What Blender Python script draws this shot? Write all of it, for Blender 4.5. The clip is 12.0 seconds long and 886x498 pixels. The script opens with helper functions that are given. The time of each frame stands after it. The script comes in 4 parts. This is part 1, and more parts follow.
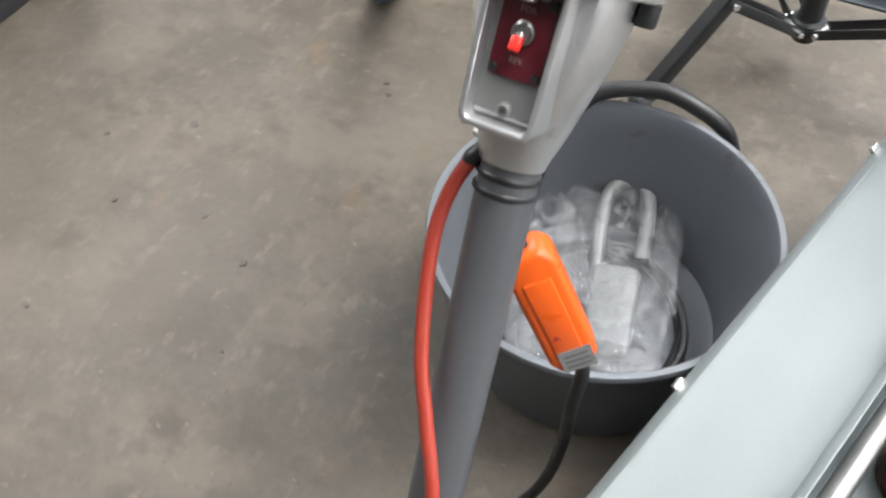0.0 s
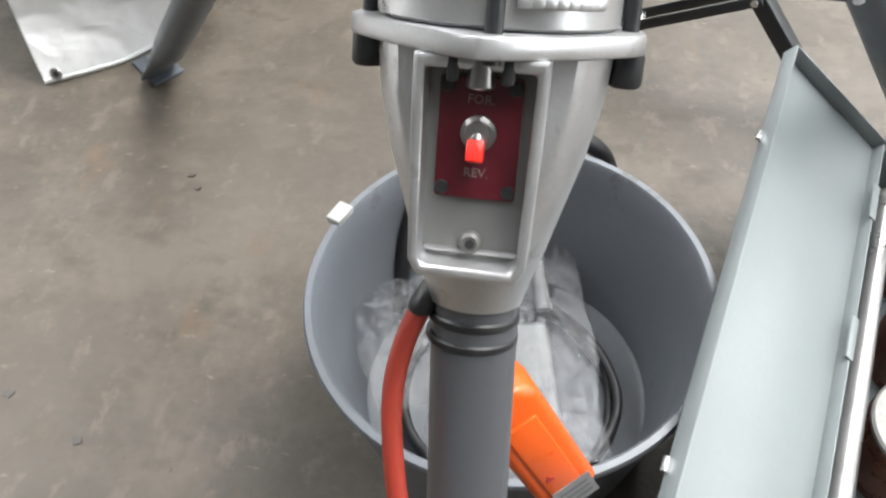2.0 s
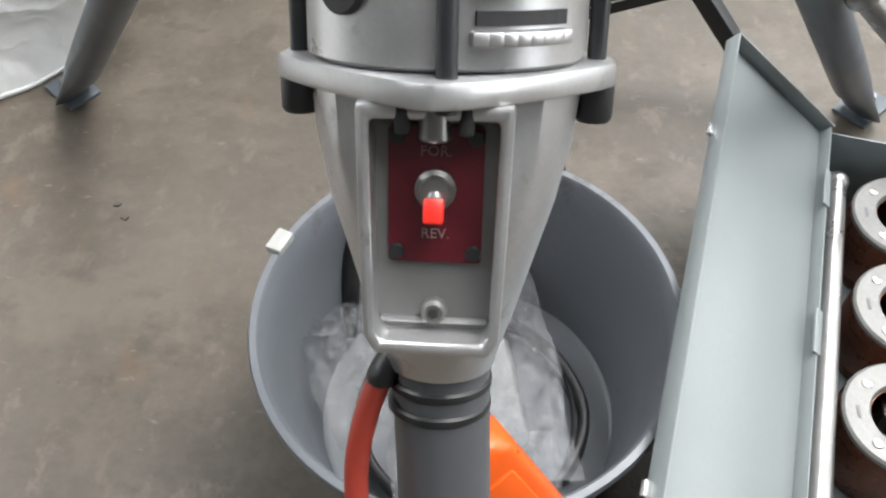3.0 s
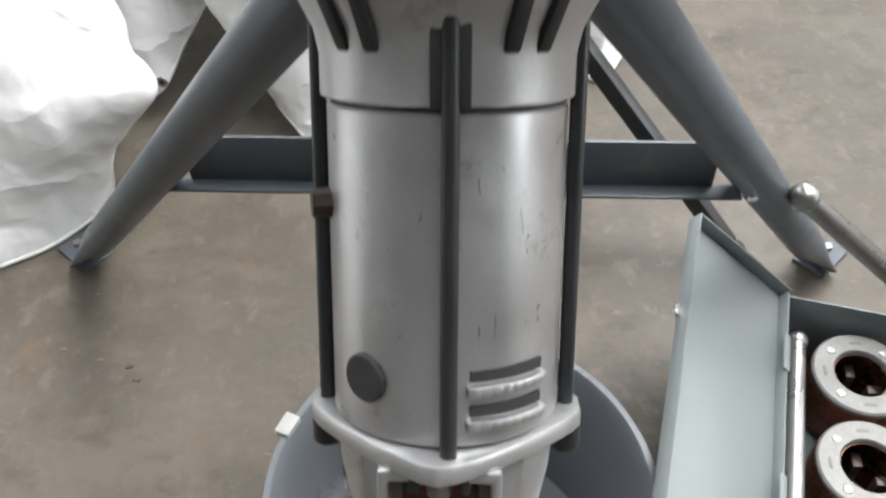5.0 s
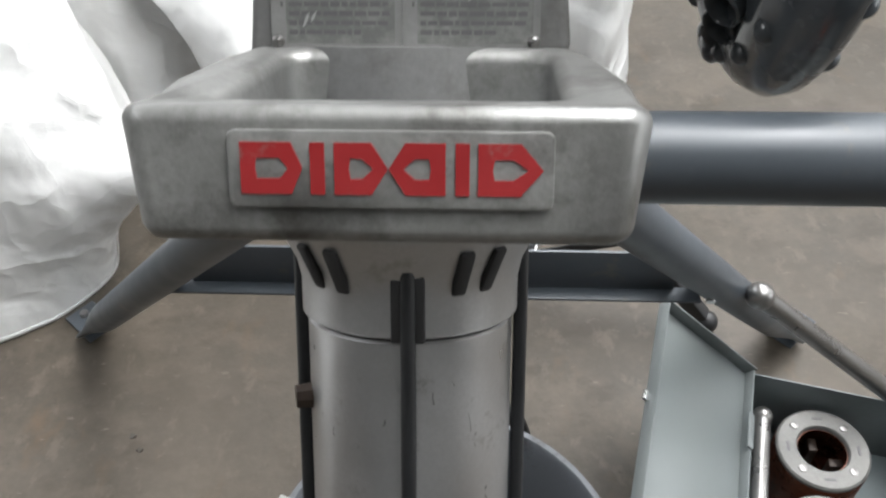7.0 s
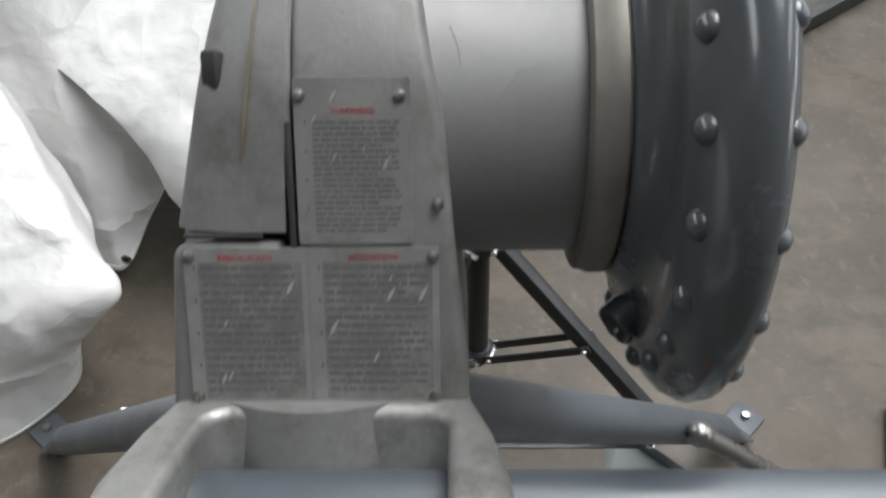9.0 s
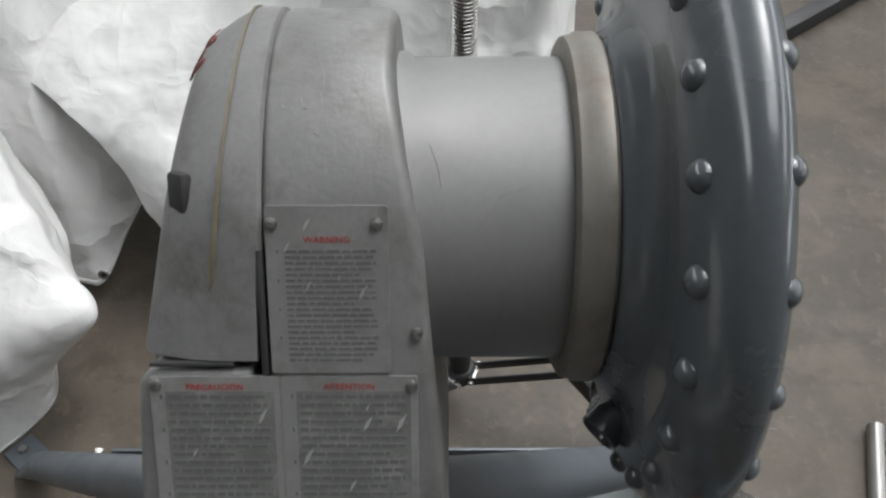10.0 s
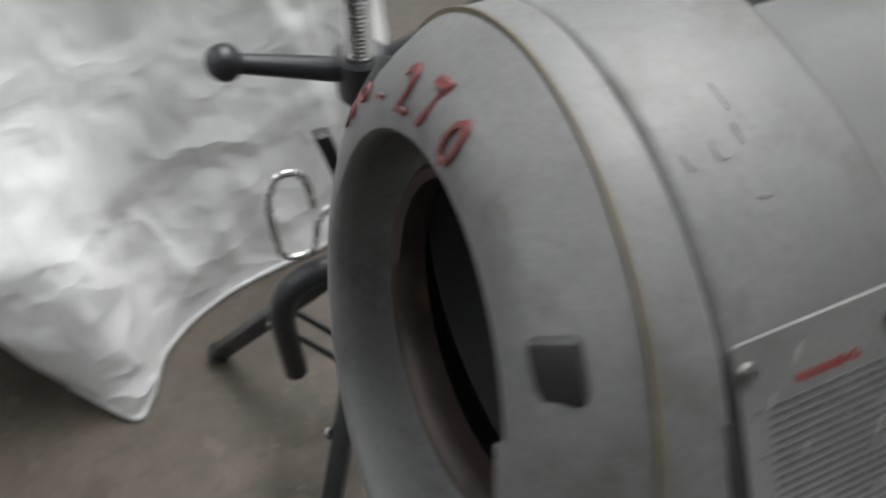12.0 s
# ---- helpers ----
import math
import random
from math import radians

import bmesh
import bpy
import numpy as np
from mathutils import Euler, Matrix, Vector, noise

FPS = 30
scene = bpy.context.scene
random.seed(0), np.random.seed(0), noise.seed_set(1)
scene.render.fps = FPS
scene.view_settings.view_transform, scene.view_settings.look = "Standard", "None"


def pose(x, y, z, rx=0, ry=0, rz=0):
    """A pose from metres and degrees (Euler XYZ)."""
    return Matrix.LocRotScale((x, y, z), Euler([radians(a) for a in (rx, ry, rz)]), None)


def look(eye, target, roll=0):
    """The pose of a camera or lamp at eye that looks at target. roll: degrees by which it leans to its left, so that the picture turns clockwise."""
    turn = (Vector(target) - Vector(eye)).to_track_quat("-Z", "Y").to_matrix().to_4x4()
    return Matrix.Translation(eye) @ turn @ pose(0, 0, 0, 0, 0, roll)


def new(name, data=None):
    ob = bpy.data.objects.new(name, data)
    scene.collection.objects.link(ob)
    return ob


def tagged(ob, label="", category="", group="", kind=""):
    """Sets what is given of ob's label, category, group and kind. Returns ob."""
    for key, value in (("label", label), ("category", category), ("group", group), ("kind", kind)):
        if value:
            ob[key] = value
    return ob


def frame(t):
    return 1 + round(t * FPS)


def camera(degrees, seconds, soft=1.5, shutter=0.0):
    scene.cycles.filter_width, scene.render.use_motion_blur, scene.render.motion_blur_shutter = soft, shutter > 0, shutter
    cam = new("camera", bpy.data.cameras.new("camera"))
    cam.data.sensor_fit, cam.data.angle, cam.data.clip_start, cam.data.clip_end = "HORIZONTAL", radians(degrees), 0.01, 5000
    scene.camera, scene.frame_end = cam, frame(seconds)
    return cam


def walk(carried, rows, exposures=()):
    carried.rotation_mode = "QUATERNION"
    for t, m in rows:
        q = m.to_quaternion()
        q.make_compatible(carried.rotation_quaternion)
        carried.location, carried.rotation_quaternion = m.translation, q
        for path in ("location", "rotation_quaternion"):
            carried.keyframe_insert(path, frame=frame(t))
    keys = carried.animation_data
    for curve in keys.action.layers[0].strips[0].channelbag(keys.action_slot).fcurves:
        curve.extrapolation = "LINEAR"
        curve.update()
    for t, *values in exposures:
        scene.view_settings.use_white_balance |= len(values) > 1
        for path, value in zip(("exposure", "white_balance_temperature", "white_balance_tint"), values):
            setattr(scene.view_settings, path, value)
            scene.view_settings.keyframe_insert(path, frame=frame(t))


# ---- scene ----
PATH = [
    (0, (0.198, -0.608, 1.117), (-0.465, 0.401, -0.477), -5.0),
    (0.5, (0.131, -0.572, 1.110), (-0.388, 0.514, -0.488), -5.7),
    (1, (0.107, -0.560, 1.083), (-0.288, 0.539, -0.540), -5.4),
    (1.5, (0.080, -0.512, 1.052), (-0.265, 0.648, -0.540), -3.4),
    (2, (0.041, -0.472, 1.024), (-0.218, 0.726, -0.556), -3.0),
    (2.5, (0.025, -0.425, 1.002), (-0.151, 0.777, -0.586), -3.6),
    (2.7, (0.025, -0.418, 0.999), (-0.113, 0.771, -0.602), -2.6),
    (4.3, (0.020, -0.391, 1.078), (-0.095, 0.911, -0.437), -1.7),
    (4.5, (0.018, -0.372, 1.093), (-0.116, 0.949, -0.403), -2.7),
    (5, (0.020, -0.374, 1.162), (-0.082, 0.954, -0.330), -2.2),
    (5.5, (0.031, -0.359, 1.223), (-0.067, 0.990, -0.251), -2.1),
    (6, (0.037, -0.356, 1.271), (-0.065, 0.994, -0.201), -1.8),
    (6.5, (0.041, -0.362, 1.286), (-0.057, 0.987, -0.189), -2.1),
    (6.7, (0.042, -0.360, 1.283), (-0.063, 0.991, -0.187), -2.2),
    (8.4, (0.068, -0.305, 1.394), (0.002, 1.064, -0.063), -2.4),
    (8.5, (0.071, -0.301, 1.398), (0.000, 1.071, -0.056), -2.5),
    (9, (0.081, -0.253, 1.435), (0.033, 1.133, -0.006), -1.8),
    (9.5, (0.083, -0.221, 1.464), (0.067, 1.151, 0.008), -1.2),
    (10, (0.083, -0.187, 1.472), (0.073, 1.168, 0.001), -0.5),
    (10.5, (0.079, -0.149, 1.454), (0.042, 1.194, -0.027), -0.6),
    (11, (0.060, -0.122, 1.416), (0.033, 1.200, -0.084), 1.6),
    (11.2, (0.041, -0.102, 1.411), (0.026, 1.212, -0.097), 1.6),
    (11.3, (0.019, -0.081, 1.403), (0.031, 1.229, -0.108), 0.6),
    (11.5, (-0.021, -0.049, 1.394), (0.058, 1.241, -0.132), -1.4),
    (11.6, (-0.044, -0.031, 1.385), (0.091, 1.251, -0.144), -2.2),
    (11.7, (-0.058, -0.020, 1.383), (0.128, 1.247, -0.153), -2.4),
    (11.8, (-0.084, 0.001, 1.382), (0.227, 1.236, -0.160), -1.7),
    (11.9, (-0.097, 0.010, 1.380), (0.291, 1.219, -0.164), -1.1),
    (12, (-0.123, 0.022, 1.379), (0.387, 1.177, -0.172), 0.1),
]
cam = camera(54.0, 12.0, soft=2.2, shutter=0.5)
EXPO = [(0.0, 1.6), (1.5, 1.7), (2.7, 1.5), (4.5, 1.3), (5.5, 1.28), (6.5, 1.02), (8.5, 0.65), (9.5, 0.42), (11.0, 0.2), (12.0, 0.25)]
walk(cam, [(t, look(eye, target, roll)) for t, eye, target, roll in PATH], EXPO)

# ---- light ----
world = bpy.data.worlds.new("world")
scene.world = world
world.use_nodes = True
wn = world.node_tree
sky = wn.nodes.new("ShaderNodeTexSky")
sky.sky_type = "NISHITA"
sky.sun_disc = False
sky.sun_elevation, sky.sun_rotation = radians(65), radians(54)
sky.air_density, sky.dust_density = 1.0, 4.0
bg = wn.nodes["Background"]
hsv = wn.nodes.new("ShaderNodeHueSaturation")
hsv.inputs["Saturation"].default_value = 0.25
wn.links.new(sky.outputs[0], hsv.inputs["Color"])
wn.links.new(hsv.outputs[0], bg.inputs[0])
bg.inputs[1].default_value = 0.12
sun_data = bpy.data.lights.new("sun", "SUN")
sun_data.energy, sun_data.angle, sun_data.color = 0.8, radians(20), (1.0, 0.99, 0.98)
sun = new("sun", sun_data)
sun.matrix_world = look((1.1, 0.8, 2.9), (0, 0, 0))

# hall: its height, the assumed rooflight openings (x0, x1, y0, y1) and the east windows (y0, y1, z0, z1)
HALL, ROOF = 9.0, 4.4
# Rooflights are unseen; they stop short southward so reflections there stay dark.
ASSUMED_ROOFLIGHTS = ((-4.6, -3.0, -2.0, 8.0), (0.2, 2.4, -1.2, 8.0), (4.4, 6.2, -2.0, 8.0))
EAST_WINDOWS = ((-3.2, -1.0, 1.3, 3.1), (-0.2, 2.0, 1.3, 3.1), (2.8, 5.0, 1.3, 3.1))
SKYLIGHT = 3.7


def daylight(name, at, aim, wide, tall):
    """The sky's light in one opening."""
    data = bpy.data.lights.new(name, "AREA")
    data.shape, data.size, data.size_y = "RECTANGLE", wide, tall
    data.energy = SKYLIGHT * math.pi * wide * tall
    data.color = (0.95, 0.98, 1.0)
    new(name, data).matrix_world = look(at, aim)


# Lamps added in the unseen rooflights for soft light from above.
for x0, x1, y0, y1 in ASSUMED_ROOFLIGHTS:
    cx, cy = (x0 + x1) / 2, (y0 + y1) / 2
    daylight("assumed_top_light", (cx, cy, ROOF + 0.1), (cx, cy, 0), x1 - x0 - 0.02, y1 - y0 - 0.02)
daylight("window_daylight", (HALL + 0.1, 0.9, 2.2), (0, 0.9, 2.2), 8.2, 1.78)


# ---- materials ----
def material(name, color, rough=0.5, metal=0.0, vary=0.12, scale=8.0, fine=120.0, bump=0.05, depth=0.002, dirt=None, dirt_amount=0.0, dirt_scale=6.0, coat=0.0, rough_vary=0.1, spec=0.5):
    """A painted, cast or moulded surface: broad stains, fine grain, relief and optional dirt."""
    m = bpy.data.materials.new(name)
    m.use_nodes = True
    t = m.node_tree
    b = t.nodes["Principled BSDF"]
    b.inputs["Metallic"].default_value = metal
    b.inputs["Coat Weight"].default_value = coat
    b.inputs["Specular IOR Level"].default_value = spec
    tc = t.nodes.new("ShaderNodeTexCoord")

    def noise_tex(s, detail=5.0, rough_n=0.6):
        n = t.nodes.new("ShaderNodeTexNoise")
        n.inputs["Scale"].default_value, n.inputs["Detail"].default_value, n.inputs["Roughness"].default_value = s, detail, rough_n
        t.links.new(tc.outputs["Object"], n.inputs["Vector"])
        return n.outputs["Fac"]

    def ramp(fac, a, c, lo=0.3, hi=0.7):
        r = t.nodes.new("ShaderNodeMapRange")
        r.inputs["From Min"].default_value, r.inputs["From Max"].default_value = lo, hi
        r.inputs["To Min"].default_value, r.inputs["To Max"].default_value = a, c
        t.links.new(fac, r.inputs["Value"])
        return r.outputs["Result"]

    def mixed(fac, a, c):
        mx = t.nodes.new("ShaderNodeMix")
        mx.data_type = "RGBA"
        t.links.new(fac, mx.inputs["Factor"])
        for sock, v in ((mx.inputs[6], a), (mx.inputs[7], c)):
            if isinstance(v, tuple):
                sock.default_value = (*v, 1)
            else:
                t.links.new(v, sock)
        return mx.outputs[2]

    broad, grain = noise_tex(scale), noise_tex(fine, 3.0)
    dark = tuple(c * (1 - vary) for c in color)
    light = tuple(min(1, c * (1 + vary)) for c in color)
    col = mixed(ramp(broad, 0, 1), dark, light)
    col = mixed(ramp(grain, 0, 0.5), col, tuple(c * (1 - 1.5 * vary) for c in color))
    if dirt:
        spots = noise_tex(dirt_scale, 8.0, 0.7)
        col = mixed(ramp(spots, 0, 1, 0.62 - 0.25 * dirt_amount, 0.72), col, dirt)
    t.links.new(col, b.inputs["Base Color"])
    t.links.new(ramp(broad, max(0.02, rough - rough_vary), min(1, rough + rough_vary)), b.inputs["Roughness"])
    bp = t.nodes.new("ShaderNodeBump")
    bp.inputs["Strength"].default_value, bp.inputs["Distance"].default_value = bump, depth
    t.links.new(grain, bp.inputs["Height"])
    t.links.new(bp.outputs[0], b.inputs["Normal"])
    return m


def clear_plastic():
    m = bpy.data.materials.new("clear_film")
    m.use_nodes = True
    t = m.node_tree
    b = t.nodes["Principled BSDF"]
    b.inputs["Base Color"].default_value = (0.7, 0.71, 0.73, 1)
    b.inputs["Roughness"].default_value = 0.05
    b.inputs["Specular IOR Level"].default_value = 1.0
    clear = t.nodes.new("ShaderNodeBsdfTransparent")
    mx = t.nodes.new("ShaderNodeMixShader")
    n = t.nodes.new("ShaderNodeTexNoise")
    n.inputs["Scale"].default_value = 30
    mr = t.nodes.new("ShaderNodeMapRange")
    mr.inputs["To Min"].default_value, mr.inputs["To Max"].default_value = 0.02, 0.30
    t.links.new(n.outputs["Fac"], mr.inputs["Value"])
    t.links.new(mr.outputs[0], mx.inputs[0])
    t.links.new(clear.outputs[0], mx.inputs[1])
    t.links.new(b.outputs[0], mx.inputs[2])
    t.links.new(mx.outputs[0], t.nodes["Material Output"].inputs[0])
    tc = t.nodes.new("ShaderNodeTexCoord")
    v = t.nodes.new("ShaderNodeTexVoronoi")
    v.distance = "MANHATTAN"
    v.inputs["Scale"].default_value = 45
    bp = t.nodes.new("ShaderNodeBump")
    bp.inputs["Strength"].default_value, bp.inputs["Distance"].default_value = 1.0, 0.02
    t.links.new(tc.outputs["Object"], v.inputs["Vector"])
    t.links.new(v.outputs["Distance"], bp.inputs["Height"])
    t.links.new(bp.outputs[0], b.inputs["Normal"])
    return m


def concrete():
    m = material("concrete", (0.069, 0.057, 0.043), 0.6, vary=0.3, scale=2.6, fine=60, bump=0.35, depth=0.003, dirt=(0.043, 0.034, 0.023), dirt_amount=0.7, dirt_scale=3.5)
    t = m.node_tree
    b = t.nodes["Principled BSDF"]
    col = b.inputs["Base Color"].links[0].from_socket
    tc = t.nodes.new("ShaderNodeTexCoord")
    # pale scuffs and drawn-out streaks, small dark pits, brown rust tints
    for scale, lo, hi, colour, stretch, detail in ((4.3, 0.48, 0.66, (0.101, 0.082, 0.062), (1.0, 1.3, 1.0), 7.0), (9.0, 0.53, 0.64, (0.042, 0.032, 0.022), (1.0, 1.5, 1.0), 7.0), (17.0, 0.56, 0.66, (0.097, 0.080, 0.061), (1.4, 1.0, 1.0), 6.0), (26.0, 0.66, 0.74, (0.142, 0.121, 0.095), (1.0, 3.0, 1.0), 3.0), (55.0, 0.70, 0.76, (0.031, 0.023, 0.016), (1.0, 1.0, 1.0), 2.0), (6.5, 0.60, 0.78, (0.090, 0.058, 0.031), (1.6, 1.0, 1.0), 6.0), (1.3, 0.45, 0.75, (0.101, 0.084, 0.066), (1.0, 1.0, 1.0), 5.0)):
        mp = t.nodes.new("ShaderNodeMapping")
        mp.inputs["Scale"].default_value = stretch
        mp.inputs["Rotation"].default_value = (0, 0, scale)
        mp.inputs["Location"].default_value = (scale, scale * 0.7, 0)
        n = t.nodes.new("ShaderNodeTexNoise")
        n.inputs["Scale"].default_value, n.inputs["Detail"].default_value, n.inputs["Roughness"].default_value = scale, detail, 0.62
        r = t.nodes.new("ShaderNodeMapRange")
        r.inputs["From Min"].default_value, r.inputs["From Max"].default_value = lo, hi
        r.inputs["To Max"].default_value = 0.75
        mx = t.nodes.new("ShaderNodeMix")
        mx.data_type = "RGBA"
        mx.inputs[7].default_value = (*colour, 1)
        t.links.new(tc.outputs["Object"], mp.inputs["Vector"])
        t.links.new(mp.outputs[0], n.inputs["Vector"])
        t.links.new(n.outputs["Fac"], r.inputs["Value"])
        t.links.new(r.outputs[0], mx.inputs["Factor"])
        t.links.new(col, mx.inputs[6])
        col = mx.outputs[2]
    t.links.new(col, b.inputs["Base Color"])
    return m


def thin_sheet(m, share):
    """Lets some light through a thin woven sheet."""
    t = m.node_tree
    b = t.nodes["Principled BSDF"]
    tr = t.nodes.new("ShaderNodeBsdfTranslucent")
    tr.inputs["Color"].default_value = (0.95, 0.95, 0.94, 1)
    if b.inputs["Normal"].links:
        t.links.new(b.inputs["Normal"].links[0].from_socket, tr.inputs["Normal"])
    mx = t.nodes.new("ShaderNodeMixShader")
    mx.inputs[0].default_value = share
    t.links.new(b.outputs[0], mx.inputs[1])
    t.links.new(tr.outputs[0], mx.inputs[2])
    t.links.new(mx.outputs[0], t.nodes["Material Output"].inputs[0])
    return m


def creased(m):
    """Long sharp creases between smooth facets, at several sizes, over the sheet's own folds."""
    t = m.node_tree
    b = t.nodes["Principled BSDF"]
    tc = t.nodes.new("ShaderNodeTexCoord")
    warp = t.nodes.new("ShaderNodeTexNoise")
    warp.inputs["Scale"].default_value, warp.inputs["Detail"].default_value = 5.0, 3.0
    t.links.new(tc.outputs["Object"], warp.inputs["Vector"])
    push = t.nodes.new("ShaderNodeVectorMath")
    push.operation = "MULTIPLY_ADD"
    push.inputs[1].default_value = (0.16, 0.16, 0.16)
    t.links.new(warp.outputs["Color"], push.inputs[0])
    t.links.new(tc.outputs["Object"], push.inputs[2])
    normal = None
    for scale, strength, distance, stretch in ((2.4, 0.9, 0.12, (1.0, 1.0, 0.3)), (5.0, 0.85, 0.075, (0.3, 1.0, 1.0)), (11.0, 0.6, 0.026, (1.0, 0.35, 0.8)), (26.0, 0.4, 0.010, (0.4, 1.0, 1.0)), (70.0, 0.2, 0.002, (1.0, 1.0, 1.0))):
        mp = t.nodes.new("ShaderNodeMapping")
        mp.inputs["Scale"].default_value = stretch
        mp.inputs["Rotation"].default_value = (scale, 0.4 * scale, 0.7 * scale)
        v = t.nodes.new("ShaderNodeTexNoise")
        v.inputs["Scale"].default_value, v.inputs["Detail"].default_value, v.inputs["Roughness"].default_value = scale, 1.5, 0.45
        mid = t.nodes.new("ShaderNodeMath")
        mid.operation = "SUBTRACT"
        mid.inputs[1].default_value = 0.5
        crest = t.nodes.new("ShaderNodeMath")
        crest.operation = "ABSOLUTE"
        bp = t.nodes.new("ShaderNodeBump")
        bp.inputs["Strength"].default_value, bp.inputs["Distance"].default_value = strength, distance
        bp.invert = True
        t.links.new(push.outputs[0], mp.inputs["Vector"])
        t.links.new(mp.outputs[0], v.inputs["Vector"])
        t.links.new(v.outputs["Fac"], mid.inputs[0])
        t.links.new(mid.outputs[0], crest.inputs[0])
        t.links.new(crest.outputs[0], bp.inputs["Height"])
        if normal:
            t.links.new(normal, bp.inputs["Normal"])
        normal = bp.outputs[0]
    t.links.new(normal, b.inputs["Normal"])


CONCRETE = concrete()
# Unseen roof and walls, kept pale so they bounce fill light.
ROOFING = material("roof_sheet", (0.50, 0.50, 0.49), 0.8, vary=0.08, scale=2.0)
WALL = material("wall_paint", (0.56, 0.56, 0.55), 0.8, vary=0.08, scale=2.0)
CAST = material("silver_paint_casting", (0.177, 0.177, 0.174), 0.55, 0.2, vary=0.17, scale=16, fine=240, bump=0.2, depth=0.0012, dirt=(0.106, 0.104, 0.096), dirt_amount=0.42, dirt_scale=26, rough_vary=0.14)
BELL = material("grey_cast_aluminium", (0.49, 0.49, 0.49), 0.40, 0.72, vary=0.1, scale=25, fine=350, bump=0.15, depth=0.0008, dirt=(0.316, 0.306, 0.283), dirt_amount=0.15, dirt_scale=35)
ALU = material("aluminium", (0.57, 0.57, 0.575), 0.36, 0.88, vary=0.09, scale=22, fine=400, bump=0.08, depth=0.0006, dirt=(0.30, 0.295, 0.285), dirt_amount=0.12, dirt_scale=30)
NECK = material("grey_enamel", (0.174, 0.174, 0.172), 0.5, 0.15, vary=0.09, scale=14, fine=200, bump=0.05, depth=0.0005, dirt=(0.12, 0.118, 0.112), dirt_amount=0.05, dirt_scale=30)
RINGM = material("worn_steel_ring", (0.202, 0.190, 0.171), 0.5, 0.5, vary=0.15, scale=18, dirt=(0.122, 0.092, 0.061), dirt_amount=0.5, dirt_scale=20)
WHEEL = material("dark_grey_gloss_paint", (0.068, 0.076, 0.083), 0.25, 0.0, vary=0.12, scale=9, fine=150, bump=0.06, depth=0.001, coat=0.25)
BLACK = material("black_paint", (0.020, 0.021, 0.023), 0.4, 0.0, vary=0.2, scale=20, bump=0.08, depth=0.001)
# Dark parts, and the shade inside openings that are not cut through.
DARK = material("dark_parts_and_recess_shade", (0.025, 0.025, 0.026), 0.7, vary=0.2, scale=30)
LEG = material("blue_grey_paint", (0.071, 0.082, 0.095), 0.42, 0.1, vary=0.1, scale=7, fine=180, bump=0.05, depth=0.0008, dirt=(0.109, 0.104, 0.092), dirt_amount=0.02, dirt_scale=18)
POLE = material("grey_pole_paint", (0.078, 0.080, 0.086), 0.4, 0.1, vary=0.08, scale=9, fine=200, bump=0.05, depth=0.0008)
STEEL = material("steel", (0.286, 0.279, 0.272), 0.32, 0.9, vary=0.12, scale=20, fine=300, bump=0.05, depth=0.0005)
BRIGHT = material("bright_zinc", (0.72, 0.72, 0.71), 0.25, 0.9, vary=0.08, scale=30)
BUCKET = material("grey_bucket_plastic", (0.126, 0.136, 0.150), 0.45, 0.0, vary=0.08, scale=6, fine=160, bump=0.05, depth=0.001, dirt=(0.068, 0.068, 0.068), dirt_amount=0.05, dirt_scale=14)
CASEM = material("grey_green_case_paint", (0.165, 0.182, 0.184), 0.36, 0.0, vary=0.05, scale=5, fine=160, bump=0.03, depth=0.0006, rough_vary=0.02)
CASEIN = material("case_inside_paint", (0.153, 0.177, 0.184), 0.4, 0.0, vary=0.08, scale=7)
ORANGE = material("orange_plastic", (0.72, 0.10, 0.008), 0.35, 0.0, vary=0.04, scale=20, bump=0.02)
CABLE = material("red_cable_rubber", (0.29, 0.032, 0.018), 0.45, 0.0, vary=0.1, scale=30, dirt=(0.136, 0.034, 0.027), dirt_amount=0.05, dirt_scale=30)
RUBBER = material("black_rubber", (0.015, 0.015, 0.016), 0.45, 0.0, vary=0.2, scale=30)
REDPLATE = material("red_switch_plate", (0.082, 0.005, 0.011), 0.4, 0.0, vary=0.08, scale=40)
REDKNOB = material("red_toggle_cap", (0.75, 0.03, 0.02), 0.35, 0.0, vary=0.05, scale=60)
REDPAINT = material("red_paint", (0.30, 0.020, 0.022), 0.45, 0.0, vary=0.12, scale=40, dirt=(0.252, 0.144, 0.130), dirt_amount=0.1, dirt_scale=60)
REDINK = material("red_marker_ink", (0.14, 0.028, 0.028), 0.6, 0.0, vary=0.2, scale=60)
PLATE = material("scratched_label_plate", (0.255, 0.255, 0.250), 0.42, 0.4, vary=0.14, scale=30, fine=300, dirt=(0.142, 0.142, 0.137), dirt_amount=0.35, dirt_scale=24)
INK = material("dark_ink", (0.10, 0.10, 0.10), 0.6, 0.0, vary=0.15, scale=60)
PALEINK = material("pale_ink", (0.20, 0.13, 0.125), 0.6, 0.0, vary=0.1, scale=60)
TARP = material("white_tarpaulin", (0.72, 0.72, 0.712), 0.4, 0.0, vary=0.03, scale=3, fine=40, bump=0.12, depth=0.004, dirt=(0.55, 0.53, 0.50), dirt_amount=0.05, dirt_scale=4)
creased(TARP)
thin_sheet(TARP, 0.16)
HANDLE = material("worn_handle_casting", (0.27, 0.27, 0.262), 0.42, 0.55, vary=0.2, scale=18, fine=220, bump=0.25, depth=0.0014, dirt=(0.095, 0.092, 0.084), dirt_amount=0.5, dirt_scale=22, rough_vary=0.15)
RUST = material("rust_brown_steel", (0.055, 0.038, 0.03), 0.45, 0.3, vary=0.3, scale=30, dirt=(0.12, 0.075, 0.05), dirt_amount=0.2, dirt_scale=40)
